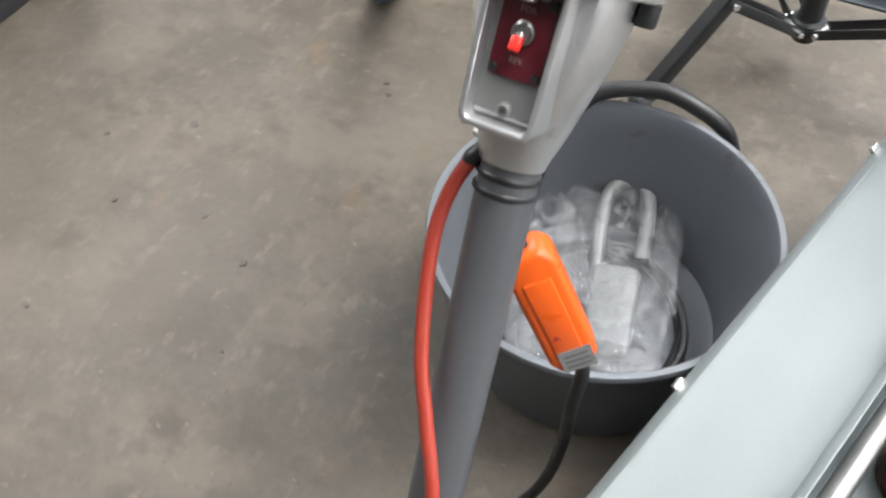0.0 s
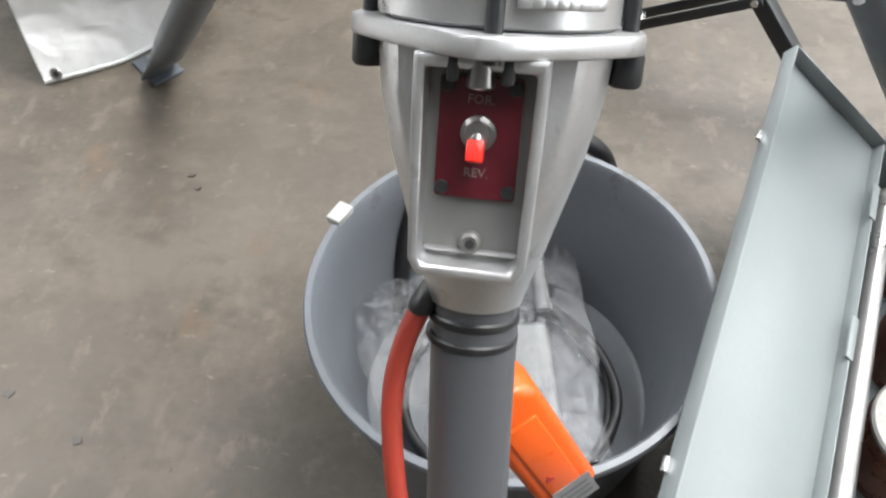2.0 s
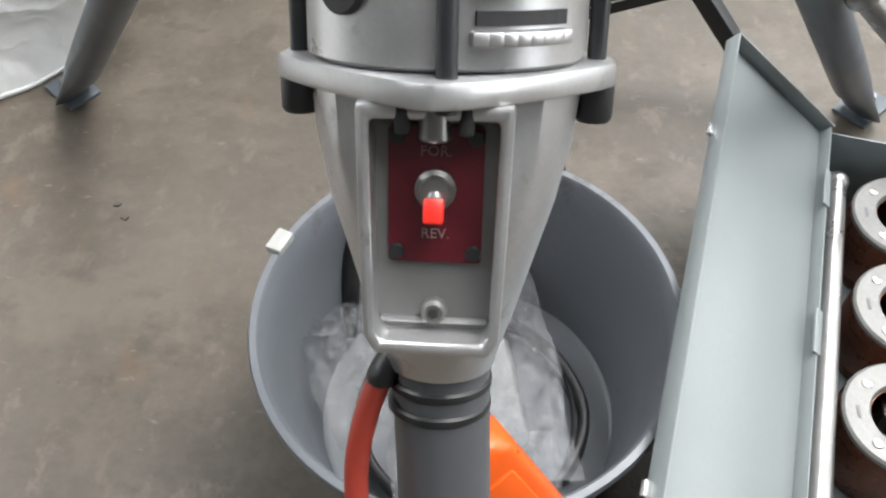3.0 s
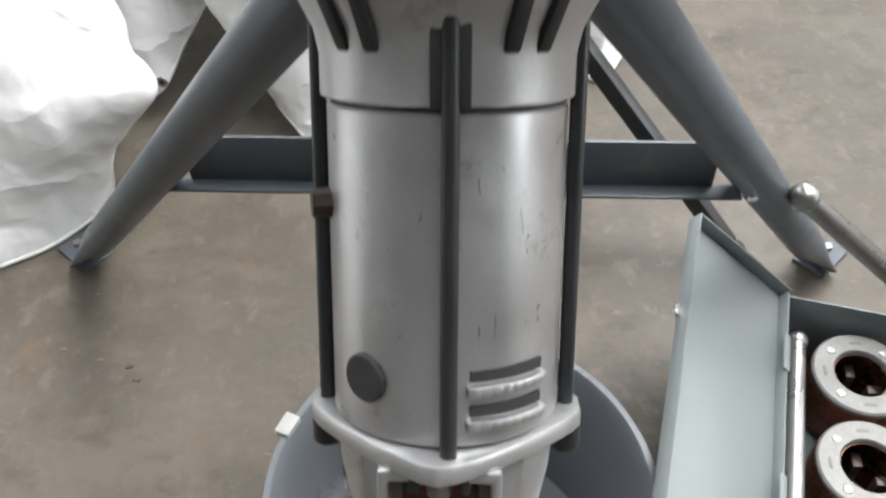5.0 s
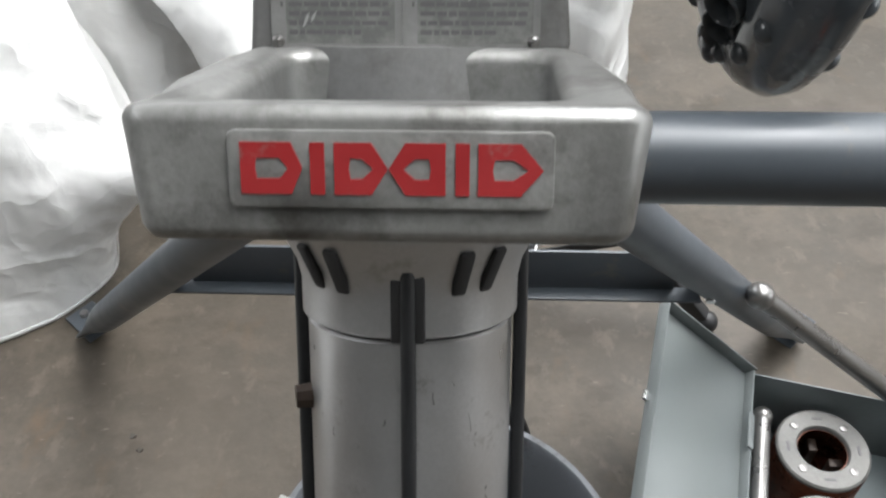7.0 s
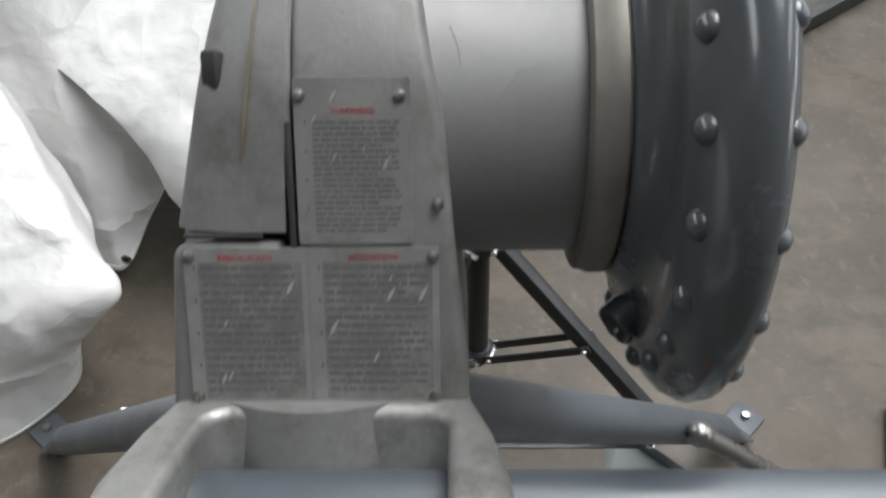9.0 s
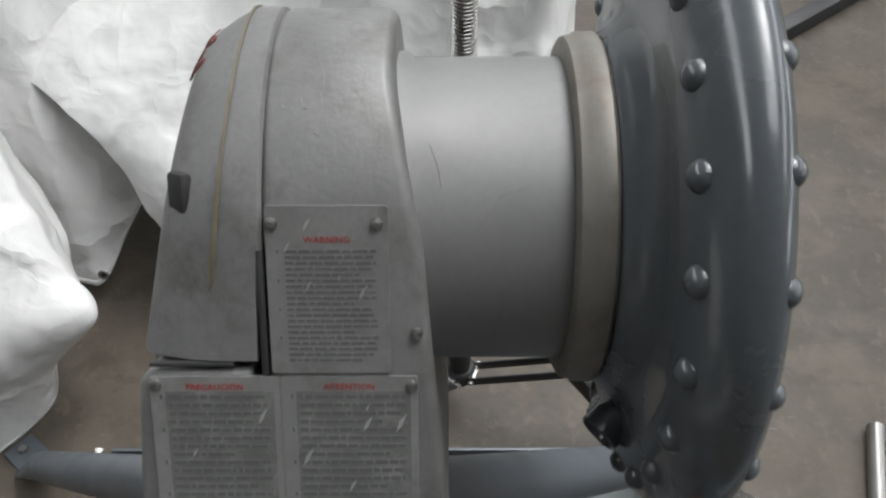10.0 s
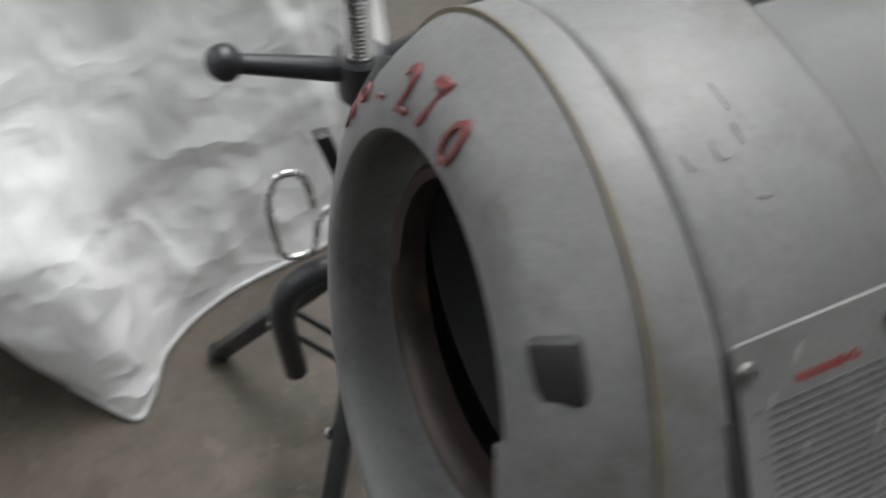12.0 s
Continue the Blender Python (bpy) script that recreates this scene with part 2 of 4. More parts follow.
COPPER = material("brown_oiled_steel", (0.13, 0.045, 0.025), 0.3, 0.5, vary=0.3, scale=25, dirt=(0.05, 0.03, 0.02), dirt_amount=0.3, dirt_scale=30)
FILM = clear_plastic()
SCUFFED = material("scuffed_steel", (0.17, 0.167, 0.16), 0.5, 0.3, vary=0.2, scale=40, fine=200, bump=0.2, depth=0.001, dirt=(0.15, 0.145, 0.135), dirt_amount=0.3, dirt_scale=60)
FIELD = material("worn_printed_field", (0.145, 0.148, 0.142), 0.5, 0.2, vary=0.2, scale=60, fine=300, dirt=(0.27, 0.27, 0.26), dirt_amount=0.6, dirt_scale=70)
PLATESCUFF = material("bare_scuff", (0.42, 0.42, 0.41), 0.4, 0.5, vary=0.1, scale=60)
STROKE = material("faint_pencil", (0.16, 0.16, 0.155), 0.6, 0.0, vary=0.1, scale=60)
DRIP = material("dried_oil", (0.05, 0.042, 0.035), 0.5, 0.0, vary=0.2, scale=60)
GREYCARD = material("grey_moulding", (0.204, 0.211, 0.211), 0.45, 0.0, vary=0.08, scale=20)
YELLOW = material("old_glue", (0.135, 0.118, 0.082), 0.6, 0.0, vary=0.2, scale=40)


# ---- mesh helpers ----
def part(name, bm, mat, parent=None, label="", at=None, smooth=40):
    """Links a bmesh as one mesh object."""
    me = bpy.data.meshes.new(name)
    bmesh.ops.recalc_face_normals(bm, faces=bm.faces)
    bm.to_mesh(me)
    bm.free()
    me.materials.append(mat)
    if smooth:
        me.shade_smooth()
        me.set_sharp_from_angle(angle=radians(smooth))
    ob = new(name, me)
    ob.parent = parent
    if at is not None:
        ob.matrix_basis = at
    if label:
        ob["label"] = label
    return ob


def thing(name, label, category, at=None, group="", kind=""):
    ob = new(name)
    ob.empty_display_size = 0.05
    if at is not None:
        ob.matrix_basis = at
    return tagged(ob, label, category, group, kind)


def block(size, at=(0, 0, 0), bevel=0.0, seg=2, bm=None, turn=None):
    bm2 = bmesh.new()
    bmesh.ops.create_cube(bm2, size=1)
    bmesh.ops.scale(bm2, vec=size, verts=bm2.verts)
    if bevel:
        bmesh.ops.bevel(bm2, geom=bm2.edges[:], offset=bevel, segments=seg, affect="EDGES", profile=0.5)
    if turn is not None:
        bmesh.ops.transform(bm2, matrix=turn, verts=bm2.verts)
    bmesh.ops.translate(bm2, vec=at, verts=bm2.verts)
    return joined(bm, bm2)


def joined(bm, bm2):
    if bm is None:
        return bm2
    me = bpy.data.meshes.new("tmp")
    bm2.to_mesh(me)
    bm2.free()
    bm.from_mesh(me)
    bpy.data.meshes.remove(me)
    return bm


def lathe(profile, seg=48, axis="z", at=(0, 0, 0), bm=None, squash=(1.0, 1.0)):
    """profile: (along, radius) pairs, turned about an axis through at; ends at radius 0 are closed."""
    bm2 = bmesh.new()
    rings = []
    for h, r in profile:
        if r < 1e-6:
            rings.append([bm2.verts.new((0, 0, h))])
        else:
            rings.append([bm2.verts.new((r * squash[0] * math.cos(2 * math.pi * i / seg), r * squash[1] * math.sin(2 * math.pi * i / seg), h)) for i in range(seg)])
    for a, b in zip(rings, rings[1:]):
        for i in range(seg):
            j = (i + 1) % seg
            if len(a) == 1 and len(b) > 1:
                bm2.faces.new((a[0], b[i], b[j]))
            elif len(b) == 1 and len(a) > 1:
                bm2.faces.new((a[i], a[j], b[0]))
            elif len(a) > 1:
                bm2.faces.new((a[i], a[j], b[j], b[i]))
    turn = {"z": Matrix(), "x": Matrix(((0, 0, 1, 0), (1, 0, 0, 0), (0, 1, 0, 0), (0, 0, 0, 1))), "y": Matrix(((0, 1, 0, 0), (0, 0, 1, 0), (1, 0, 0, 0), (0, 0, 0, 1)))}[axis]
    bmesh.ops.transform(bm2, matrix=Matrix.Translation(at) @ turn, verts=bm2.verts)
    return joined(bm, bm2)


def rod(a, b, r, r2=None, seg=20, bm=None, bevel=0.0):
    a, b = Vector(a), Vector(b)
    length = (b - a).length
    r2 = r if r2 is None else r2
    e = bevel
    prof = [(0, 0), (0, r - e), (e, r), (length - e, r2), (length, r2 - e), (length, 0)] if e else [(0, 0), (0, r), (length, r2), (length, 0)]
    bm2 = lathe(prof, seg)
    turn = (b - a).to_track_quat("Z", "Y").to_matrix().to_4x4()
    bmesh.ops.transform(bm2, matrix=Matrix.Translation(a) @ turn, verts=bm2.verts)
    return joined(bm, bm2)


def smooth_path(points, steps=8):
    pts = [Vector(p) for p in points]
    out = []
    for i in range(len(pts) - 1):
        p0, p1, p2, p3 = pts[max(i - 1, 0)], pts[i], pts[i + 1], pts[min(i + 2, len(pts) - 1)]
        for k in range(steps):
            t = k / steps
            out.append(0.5 * (2 * p1 + (p2 - p0) * t + (2 * p0 - 5 * p1 + 4 * p2 - p3) * t * t + (3 * p1 - p0 - 3 * p2 + p3) * t**3))
    return out + [pts[-1]]


def hose(points, r, seg=12, bm=None, steps=8, closed=False):
    pts = smooth_path(points, steps)
    bm2 = bmesh.new()
    rings = []
    up = Vector((0, 0, 1))
    for i, p in enumerate(pts):
        d = (pts[min(i + 1, len(pts) - 1)] - pts[max(i - 1, 0)]).normalized()
        if abs(d.dot(up)) > 0.95:
            up = Vector((1, 0, 0))
        s = d.cross(up).normalized()
        u = s.cross(d).normalized()
        up = u
        rings.append([bm2.verts.new(p + r * (math.cos(2 * math.pi * k / seg) * s + math.sin(2 * math.pi * k / seg) * u)) for k in range(seg)])
    for a, b in zip(rings, rings[1:]):
        for k in range(seg):
            bm2.faces.new((a[k], a[(k + 1) % seg], b[(k + 1) % seg], b[k]))
    bm2.faces.new(rings[0][::-1])
    bm2.faces.new(rings[-1])
    return joined(bm, bm2)


def prism(outline, lo, hi, plane="xy", bevel=0.0, seg=2, bm=None, holes=()):
    """An outline of points in a plane, made solid between lo and hi across it; holes are further outlines."""
    def place(u, v, w):
        return {"xy": (u, v, w), "xz": (u, w, v), "yz": (w, u, v)}[plane]
    bm2 = bmesh.new()
    loops = []
    for pts in (outline, *holes):
        vs = [bm2.verts.new(place(u, v, lo)) for u, v in pts]
        es = [bm2.edges.new((vs[i], vs[(i + 1) % len(vs)])) for i in range(len(vs))]
        loops.append((vs, es))
    bmesh.ops.triangle_fill(bm2, use_beauty=True, edges=[e for _, es in loops for e in es])
    ext = bmesh.ops.extrude_face_region(bm2, geom=bm2.faces[:] + bm2.edges[:] + bm2.verts[:])
    moved = [v for v in ext["geom"] if isinstance(v, bmesh.types.BMVert)]
    bmesh.ops.translate(bm2, vec=place(0, 0, hi - lo), verts=moved)
    bmesh.ops.recalc_face_normals(bm2, faces=bm2.faces)
    bmesh.ops.dissolve_limit(bm2, angle_limit=radians(0.5), verts=bm2.verts, edges=bm2.edges)
    if bevel:
        sharp = [e for e in bm2.edges if len(e.link_faces) == 2 and e.calc_face_angle(0) > radians(35)]
        bmesh.ops.bevel(bm2, geom=sharp, offset=bevel, segments=seg, affect="EDGES", profile=0.5, clamp_overlap=True)
    return joined(bm, bm2)


def rounded(x0, y0, x1, y1, r, n=4):
    out = []
    for cx, cy, a0 in ((x1 - r, y1 - r, 0), (x0 + r, y1 - r, 90), (x0 + r, y0 + r, 180), (x1 - r, y0 + r, 270)):
        for k in range(n + 1):
            a = radians(a0 + 90 * k / n)
            out.append((cx + r * math.cos(a), cy + r * math.sin(a)))
    return out


def ball(c, r, seg=16, bm=None):
    bm2 = bmesh.new()
    bmesh.ops.create_uvsphere(bm2, u_segments=seg, v_segments=seg // 2 + 2, radius=r)
    bmesh.ops.translate(bm2, vec=c, verts=bm2.verts)
    return joined(bm, bm2)


def letters(text, size, depth, mat, parent, name, at):
    """Words as a solid mesh with the built-in font."""
    cu = bpy.data.curves.new(name, "FONT")
    cu.body, cu.size, cu.extrude, cu.align_x, cu.align_y = text, size, depth, "CENTER", "CENTER"
    cu.resolution_u = 2
    tmp = bpy.data.objects.new(name, cu)
    scene.collection.objects.link(tmp)
    me = bpy.data.meshes.new_from_object(tmp.evaluated_get(bpy.context.evaluated_depsgraph_get()))
    bpy.data.objects.remove(tmp)
    bpy.data.curves.remove(cu)
    me.materials.clear()
    me.materials.append(mat)
    ob = new(name, me)
    ob.parent = parent
    ob.matrix_basis = at
    return ob


# ---- the setting ----
def floor_sheet():
    bm = bmesh.new()
    near, n = 2.6, 90
    bmesh.ops.create_grid(bm, x_segments=n, y_segments=n, size=near)
    for v in bm.verts:
        v.co.z = 0.0016 * (noise.noise(v.co * 2.3) - 0.3) if max(abs(v.co.x), abs(v.co.y)) < near - 0.01 else 0.0
    for x0, x1, y0, y1 in ((-9, 9, near, 9), (-9, 9, -9, -near), (-9, -near, -near, near), (near, 9, -near, near)):
        bm.faces.new([bm.verts.new((x, y, 0)) for x, y in ((x0, y0), (x1, y0), (x1, y1), (x0, y1))])
    ob = part("floor", bm, CONCRETE)
    return tagged(ob, "stained bare grey-brown concrete workshop floor", "floor", kind="structure")


floor_sheet()
H2 = ROOF / 2
for side, (size, at) in {"north": ((18.4, 0.2, ROOF), (0, 9.1, H2)), "south": ((18.4, 0.2, ROOF), (0, -9.1, H2)), "west": ((0.2, 18, ROOF), (-9.1, 0, H2))}.items():
    tagged(part("wall_" + side, block(size, at), WALL), "plain grey workshop wall", "wall", kind="structure")
openings = [[(y0, z0), (y1, z0), (y1, z1), (y0, z1)] for y0, y1, z0, z1 in EAST_WINDOWS]
tagged(part("wall_east", prism([(-9, 0), (9, 0), (9, ROOF), (-9, ROOF)], 9.0, 9.2, "yz", holes=openings), WALL), "plain grey workshop wall with windows", "wall", kind="structure")
# Unseen ceiling, open only where the added top light comes in.
openings = [[(x0, y0), (x1, y0), (x1, y1), (x0, y1)] for x0, x1, y0, y1 in ASSUMED_ROOFLIGHTS]
tagged(part("ceiling", prism([(-9.2, -9.2), (9.2, -9.2), (9.2, 9.2), (-9.2, 9.2)], ROOF, ROOF + 0.15, "xy", holes=openings), ROOFING), "unseen grey sheet ceiling with assumed long rooflights", "ceiling", kind="structure")
for k, (y0, y1, z0, z1) in enumerate(EAST_WINDOWS):
    win = thing("window_" + str(k + 1), "plain grey framed workshop window", "window", Matrix.Translation((9.05, (y0 + y1) / 2, (z0 + z1) / 2)), kind="structure")
    w, h = y1 - y0, z1 - z0
    for dy, dz, sy, sz in ((0, h / 2 - 0.03, w, 0.06), (0, -h / 2 + 0.03, w, 0.06), (-w / 2 + 0.03, 0, 0.06, h - 0.12), (w / 2 - 0.03, 0, 0.06, h - 0.12), (0, 0, 0.05, h - 0.12)):
        part("window_frame", block((0.05, sy, sz), (0, dy, dz), 0.006), WALL, win)

# ---- the power drive: its own axes lean with the motor ----
LEAN = pose(-0.0015, -0.069, 0.821, -33, 0, 0)
drive = thing("pipe_threading_machine", "silver-grey pipe threading power drive leaning on a tripod stand", "machine", LEAN)

# motor
barrel = part("motor_barrel", lathe([(-0.086, 0.0), (-0.086, 0.058), (-0.084, 0.0605), (0.0755, 0.0605), (0.0768, 0.0592), (0.0768, 0.0)], 64), ALU, drive, "brushed aluminium motor barrel")
bell = part("motor_bell", lathe([(0.0790, 0.0), (0.0790, 0.0615), (0.0805, 0.0635), (0.100, 0.0635), (0.112, 0.066), (0.132, 0.0765), (0.136, 0.079), (0.146, 0.0795), (0.150, 0.078), (0.152, 0.072), (0.172, 0.070), (0.172, 0.0)], 64), BELL, drive, "flared cast aluminium motor bell")
part("seam_groove", lathe([(0.074, 0.0), (0.074, 0.0588), (0.082, 0.0588), (0.082, 0.0)], 48), DARK, barrel, "dark seam between barrel and bell")
# Slots are solid blocks; the shade inside them is their dark colour.
for ang in (-134, -118.5, -61.5, -46):
    a = radians(ang)
    c = Vector((0.0685 * math.cos(a), 0.0685 * math.sin(a), 0.116))
    lean = Matrix.Rotation(a, 4, "Z") @ Matrix.Rotation(radians(26), 4, "Y")
    part("vent_slot", block((0.006, 0.0085, 0.029), (0, 0, 0), 0.002, turn=lean), DARK, bell, "vent slot drawn as a shade-dark block", Matrix.Translation(c))
# No hollow here: a dark block paints the recess's shade.
part("rod_recess", block((0.018, 0.008, 0.046), (0.0045, -0.0625, 0.1015), 0.001), DARK, bell, "rod recess drawn as a shade-dark block")
for ang in (180, 0, -86, 90):
    a = radians(ang)
    x, y = 0.0655 * math.cos(a), 0.0655 * math.sin(a)
    part("tie_rod", rod((x, y, -0.1), (x, y, 0.118), 0.0042, seg=14), BLACK, drive, "dark steel tie rod")
hole = part("brush_hole", rod((0, 0, -0.004), (0, 0, 0.0032), 0.0125, seg=28, bevel=0.001), DARK, barrel, "dark brush cap", Matrix.Translation((-0.0365, -0.0478, -0.054)) @ Matrix.Rotation(radians(-127.5 + 90), 4, "Z") @ Matrix.Rotation(radians(90), 4, "X"))
part("side_bolt", rod((-0.054, -0.017, 0.027), (-0.0665, -0.021, 0.027), 0.0085, 0.007, 8), RUST, barrel, "rusty bolt head")
# Louvre openings are dark blocks coloured as the shade behind the lips.
for z in (-0.0475, -0.0655):
    a0, a1 = radians(-73), radians(-41)
    bm = None
    for k in range(7):
        a = a0 + (a1 - a0) * k / 6
        bm = block((0.002, 0.0068, 0.0055), (0.0612 * math.cos(a), 0.0612 * math.sin(a), z), 0, bm=bm, turn=Matrix.Rotation(a, 4, "Z"))
    part("vent_opening", bm, DARK, barrel, "louvre opening drawn in shade-dark blocks", smooth=0)
    bm = None
    for k in range(8):
        a = a0 - 0.03 + (a1 - a0 + 0.06) * k / 7
        bm = block((0.006, 0.0075, 0.006), (0.0622 * math.cos(a), 0.0622 * math.sin(a), z - 0.0072), 0.0015, bm=bm, turn=Matrix.Rotation(a, 4, "Z"))
    part("louvre", bm, ALU, barrel, "raised louvre lip")

# dark rubbed marks on the barrel
rng = random.Random(21)
for k in range(12):
    a, z = radians(rng.choice((rng.uniform(-82, -35), rng.uniform(-150, -98)))), rng.uniform(-0.03, 0.07)
    run = rng.uniform(0.003, 0.014)
    line = [(0.0605 * math.cos(a + rng.uniform(-0.03, 0.03)), 0.0605 * math.sin(a), z - run * i / 2) for i in range(3)]
    part("rub_mark", hose(line, rng.uniform(0.0001, 0.0003), 6, steps=3), SCUFFED, barrel, "dark rubbed mark")

# lower flange and switch housing
diamond = []
for k in range(56):
    a = 2 * math.pi * k / 56
    r = 0.079 / (abs(math.cos(a)) ** 1.2 + abs(math.sin(a)) ** 1.2) ** (1 / 1.2)
    diamond.append((min(max(r * math.cos(a), -0.0735), 0.0735), max(r * math.sin(a), -0.0775)))
flange = prism(diamond, -0.0975, -0.0865, "xy", 0.0022, 2)
flange = part("end_flange", flange, BELL, drive, "cast aluminium end flange")
for x, y in ((-0.066, 0), (0.066, 0)):
    part("bolt_head", lathe([(-0.114, 0), (-0.114, 0.007), (-0.112, 0.0085), (-0.098, 0.0085), (-0.098, 0)], 20, at=(x, y, 0)), BLACK, flange, "black socket bolt")
housing = lathe([(-0.236, 0.0), (-0.236, 0.0265), (-0.228, 0.0285), (-0.205, 0.036), (-0.18, 0.043), (-0.15, 0.0515), (-0.12, 0.0575), (-0.098, 0.0595), (-0.098, 0.0)], 56)
for v in housing.verts:
    v.co.y = max(v.co.y, -0.041)
housing = part("switch_housing", housing, ALU, drive, "tapered cast aluminium switch housing")
outer = [(-0.031, -0.097), (0.031, -0.097), (0.030, -0.150), (0.0285, -0.196), (0.024, -0.2035), (-0.024, -0.2035), (-0.0285, -0.196), (-0.030, -0.150)]
inner = [(-0.0255, -0.1035), (0.0255, -0.1035), (0.0248, -0.150), (0.0238, -0.193), (0.021, -0.1975), (-0.021, -0.1975), (-0.0238, -0.193), (-0.0248, -0.150)]
box_rim = part("switch_box_rim", prism(outer, -0.0625, -0.02, "xz", 0.0022, 2, holes=(inner,)), ALU, housing, "raised cast rim")
# Grey floor, with the rim's inner shadow darkened into its colour.
part("switch_box_floor", prism(inner, -0.046, -0.03, "xz"), material("shaded_cast_inside", (0.19, 0.19, 0.185), 0.5, 0.4, vary=0.12, scale=60), housing, "grey recessed floor darkened for the rim's shade")
red = part("switch_plate", prism(rounded(-0.0195, -0.166, 0.0195, -0.108, 0.002), -0.0485, -0.045, "xz"), REDPLATE, housing, "dark red switch plate")
FRONT = Matrix.Rotation(radians(90), 4, "X")
letters("FOR.", 0.0062, 0.0002, PALEINK, red, "lettering", Matrix.Translation((0, -0.0488, -0.1185)) @ FRONT)
letters("REV.", 0.0062, 0.0002, PALEINK, red, "lettering", Matrix.Translation((0, -0.0488, -0.1535)) @ FRONT)
part("switch_nut", lathe([(-0.0485, 0.0), (-0.0485, 0.0085), (-0.051, 0.0085), (-0.052, 0.0065), (-0.056, 0.006), (-0.0565, 0.0)], 24, "y", (0, 0, -0.134)), STEEL, red, "steel switch nut")
part("toggle", rod((0, -0.052, -0.134), (0, -0.0585, -0.1375), 0.003, 0.0035, 12), BRIGHT, red, "bright toggle stem")
part("toggle_tip", block((0.0085, 0.0055, 0.0105), (0, -0.0590, -0.1405), 0.0015, turn=Matrix.Rotation(radians(-18), 4, "X")), REDKNOB, red, "bright red toggle cap")
for x in (-0.016, 0.016):
    for z in (-0.1125, -0.1615):
        part("plate_screw", lathe([(-0.0485, 0), (-0.0485, 0.0035), (-0.0505, 0.003), (-0.0507, 0)], 14, "y", (x, 0, z)), BLACK, red, "dark screw head")
part("floor_screw", lathe([(-0.046, 0), (-0.046, 0.0058), (-0.050, 0.0055), (-0.0515, 0.004), (-0.0505, 0.0015), (-0.0505, 0)], 20, "y", (0, 0, -0.1885)), SCUFFED, housing, "steel screw")
# The socket's shade is painted as a dark hexagon on the head.
part("screw_socket", lathe([(-0.050, 0), (-0.050, 0.0024), (-0.0522, 0.0024), (-0.0522, 0)], 6, "y", (0, 0, -0.1885)), DARK, housing, "screw socket drawn as a shade-dark hexagon")
part("floor_ridge", block((0.046, 0.003, 0.0025), (0, -0.0468, -0.1935), 0.001), ALU, housing)
part("rod_nut", rod((0, -0.0575, -0.112), (0, -0.0575, -0.098), 0.0065, 0.006, 16, bevel=0.001), STEEL, housing, "steel rod end nut")
# Notches are not cut; dark blocks carry their shade.
for x in (-0.0125, 0.0125):
    part("recess_notch", block((0.006, 0.01, 0.012), (x, -0.058, -0.1035), 0.002), DARK, housing, "notch drawn as a shade-dark block")

# gear head: upright sides with a rounded top, drawn out along the spindle
SY, SZ = 0.049, 0.378


def head_shell(x0, x1, grow=0.0, low=0.226, bevel=0.006, widen=0.0, cut=None):
    pts = []
    ry, rz = 0.101 + grow, 0.114 + grow
    for k in range(25):
        a = math.pi * k / 24
        pts.append((SY - ry * math.cos(a), SZ + rz * math.sin(a)))
    pts += [(SY + ry, low), (SY - ry, low)]
    bm = prism(pts, x0, x1, "yz", bevel, 3)
    if widen:
        for v in bm.verts:
            if v.co.x > (x0 + x1) / 2:
                v.co.x += widen * max(0.0, min(1.0, (0.46 - v.co.z) / 0.15))
    return bm


head = part("gear_head", head_shell(-0.0045, 0.058, widen=0.027), CAST, drive, "silver-painted cast gear head")
# lower left shoulder of the head, under the cover
part("head_shoulder", prism([(-0.076, 0.222), (-0.012, 0.222), (-0.012, 0.3175), (-0.062, 0.3175), (-0.0695, 0.312), (-0.0705, 0.300)], -0.0515, -0.016, "xz", 0.004, 3), CAST, drive, "cast shoulder of the gear head")
part("head_base", prism([(-0.072, 0.222), (-0.008, 0.222), (-0.008, 0.285), (-0.068, 0.285)], -0.02, 0.13, "xz", 0.004, 3), CAST, drive, "cast base of the gear head")


def drafted(bm):
    """The castings widen towards their foot."""
    for v in bm.verts:
        v.co.x -= (0.21 * (0.404 - v.co.z) + 0.11 * (v.co.y + 0.03)) * min(1.0, max(0.0, -v.co.x / 0.045))
    return bm


# cover: turned about the spindle, with a coned face and a dished bore
OVAL = (0.965, 1.09)
cover = lathe([(-0.004, 0.05), (-0.004, 0.1035), (-0.006, 0.1055), (-0.024, 0.1055), (-0.030, 0.1035), (-0.039, 0.0995), (-0.0475, 0.0945), (-0.0515, 0.0905), (-0.0540, 0.085), (-0.0552, 0.079), (-0.0548, 0.0765), (-0.0525, 0.0745), (-0.046, 0.0735), (-0.038, 0.0718), (-0.032, 0.070), (-0.029, 0.067), (-0.027, 0.062)], 96, "x", (0, SY, SZ), squash=OVAL)
cover = part("gear_cover", drafted(cover), CAST, drive, "round cast gear cover with a bore")
skirt_line = [(-0.007, 0.1055), (-0.024, 0.1055), (-0.030, 0.1035), (-0.039, 0.0995), (-0.0475, 0.0945), (-0.0515, 0.0905), (-0.0540, 0.085), (-0.0552, 0.079)]
part("cover_skirt", drafted(prism([(x, SY - 0.965 * r) for x, r in skirt_line] + [(-0.0552, -0.020), (-0.007, -0.020)], 0.3225, 0.379, "xy", 0.0)), CAST, drive, "straight skirt of the gear cover")
part("glue_line", drafted(lathe([(-0.0265, 0.1), (-0.0265, 0.1063), (-0.0245, 0.1063), (-0.0245, 0.1)], 96, "x", (0, SY, SZ), squash=OVAL)), YELLOW, cover, "yellowed sealant line")
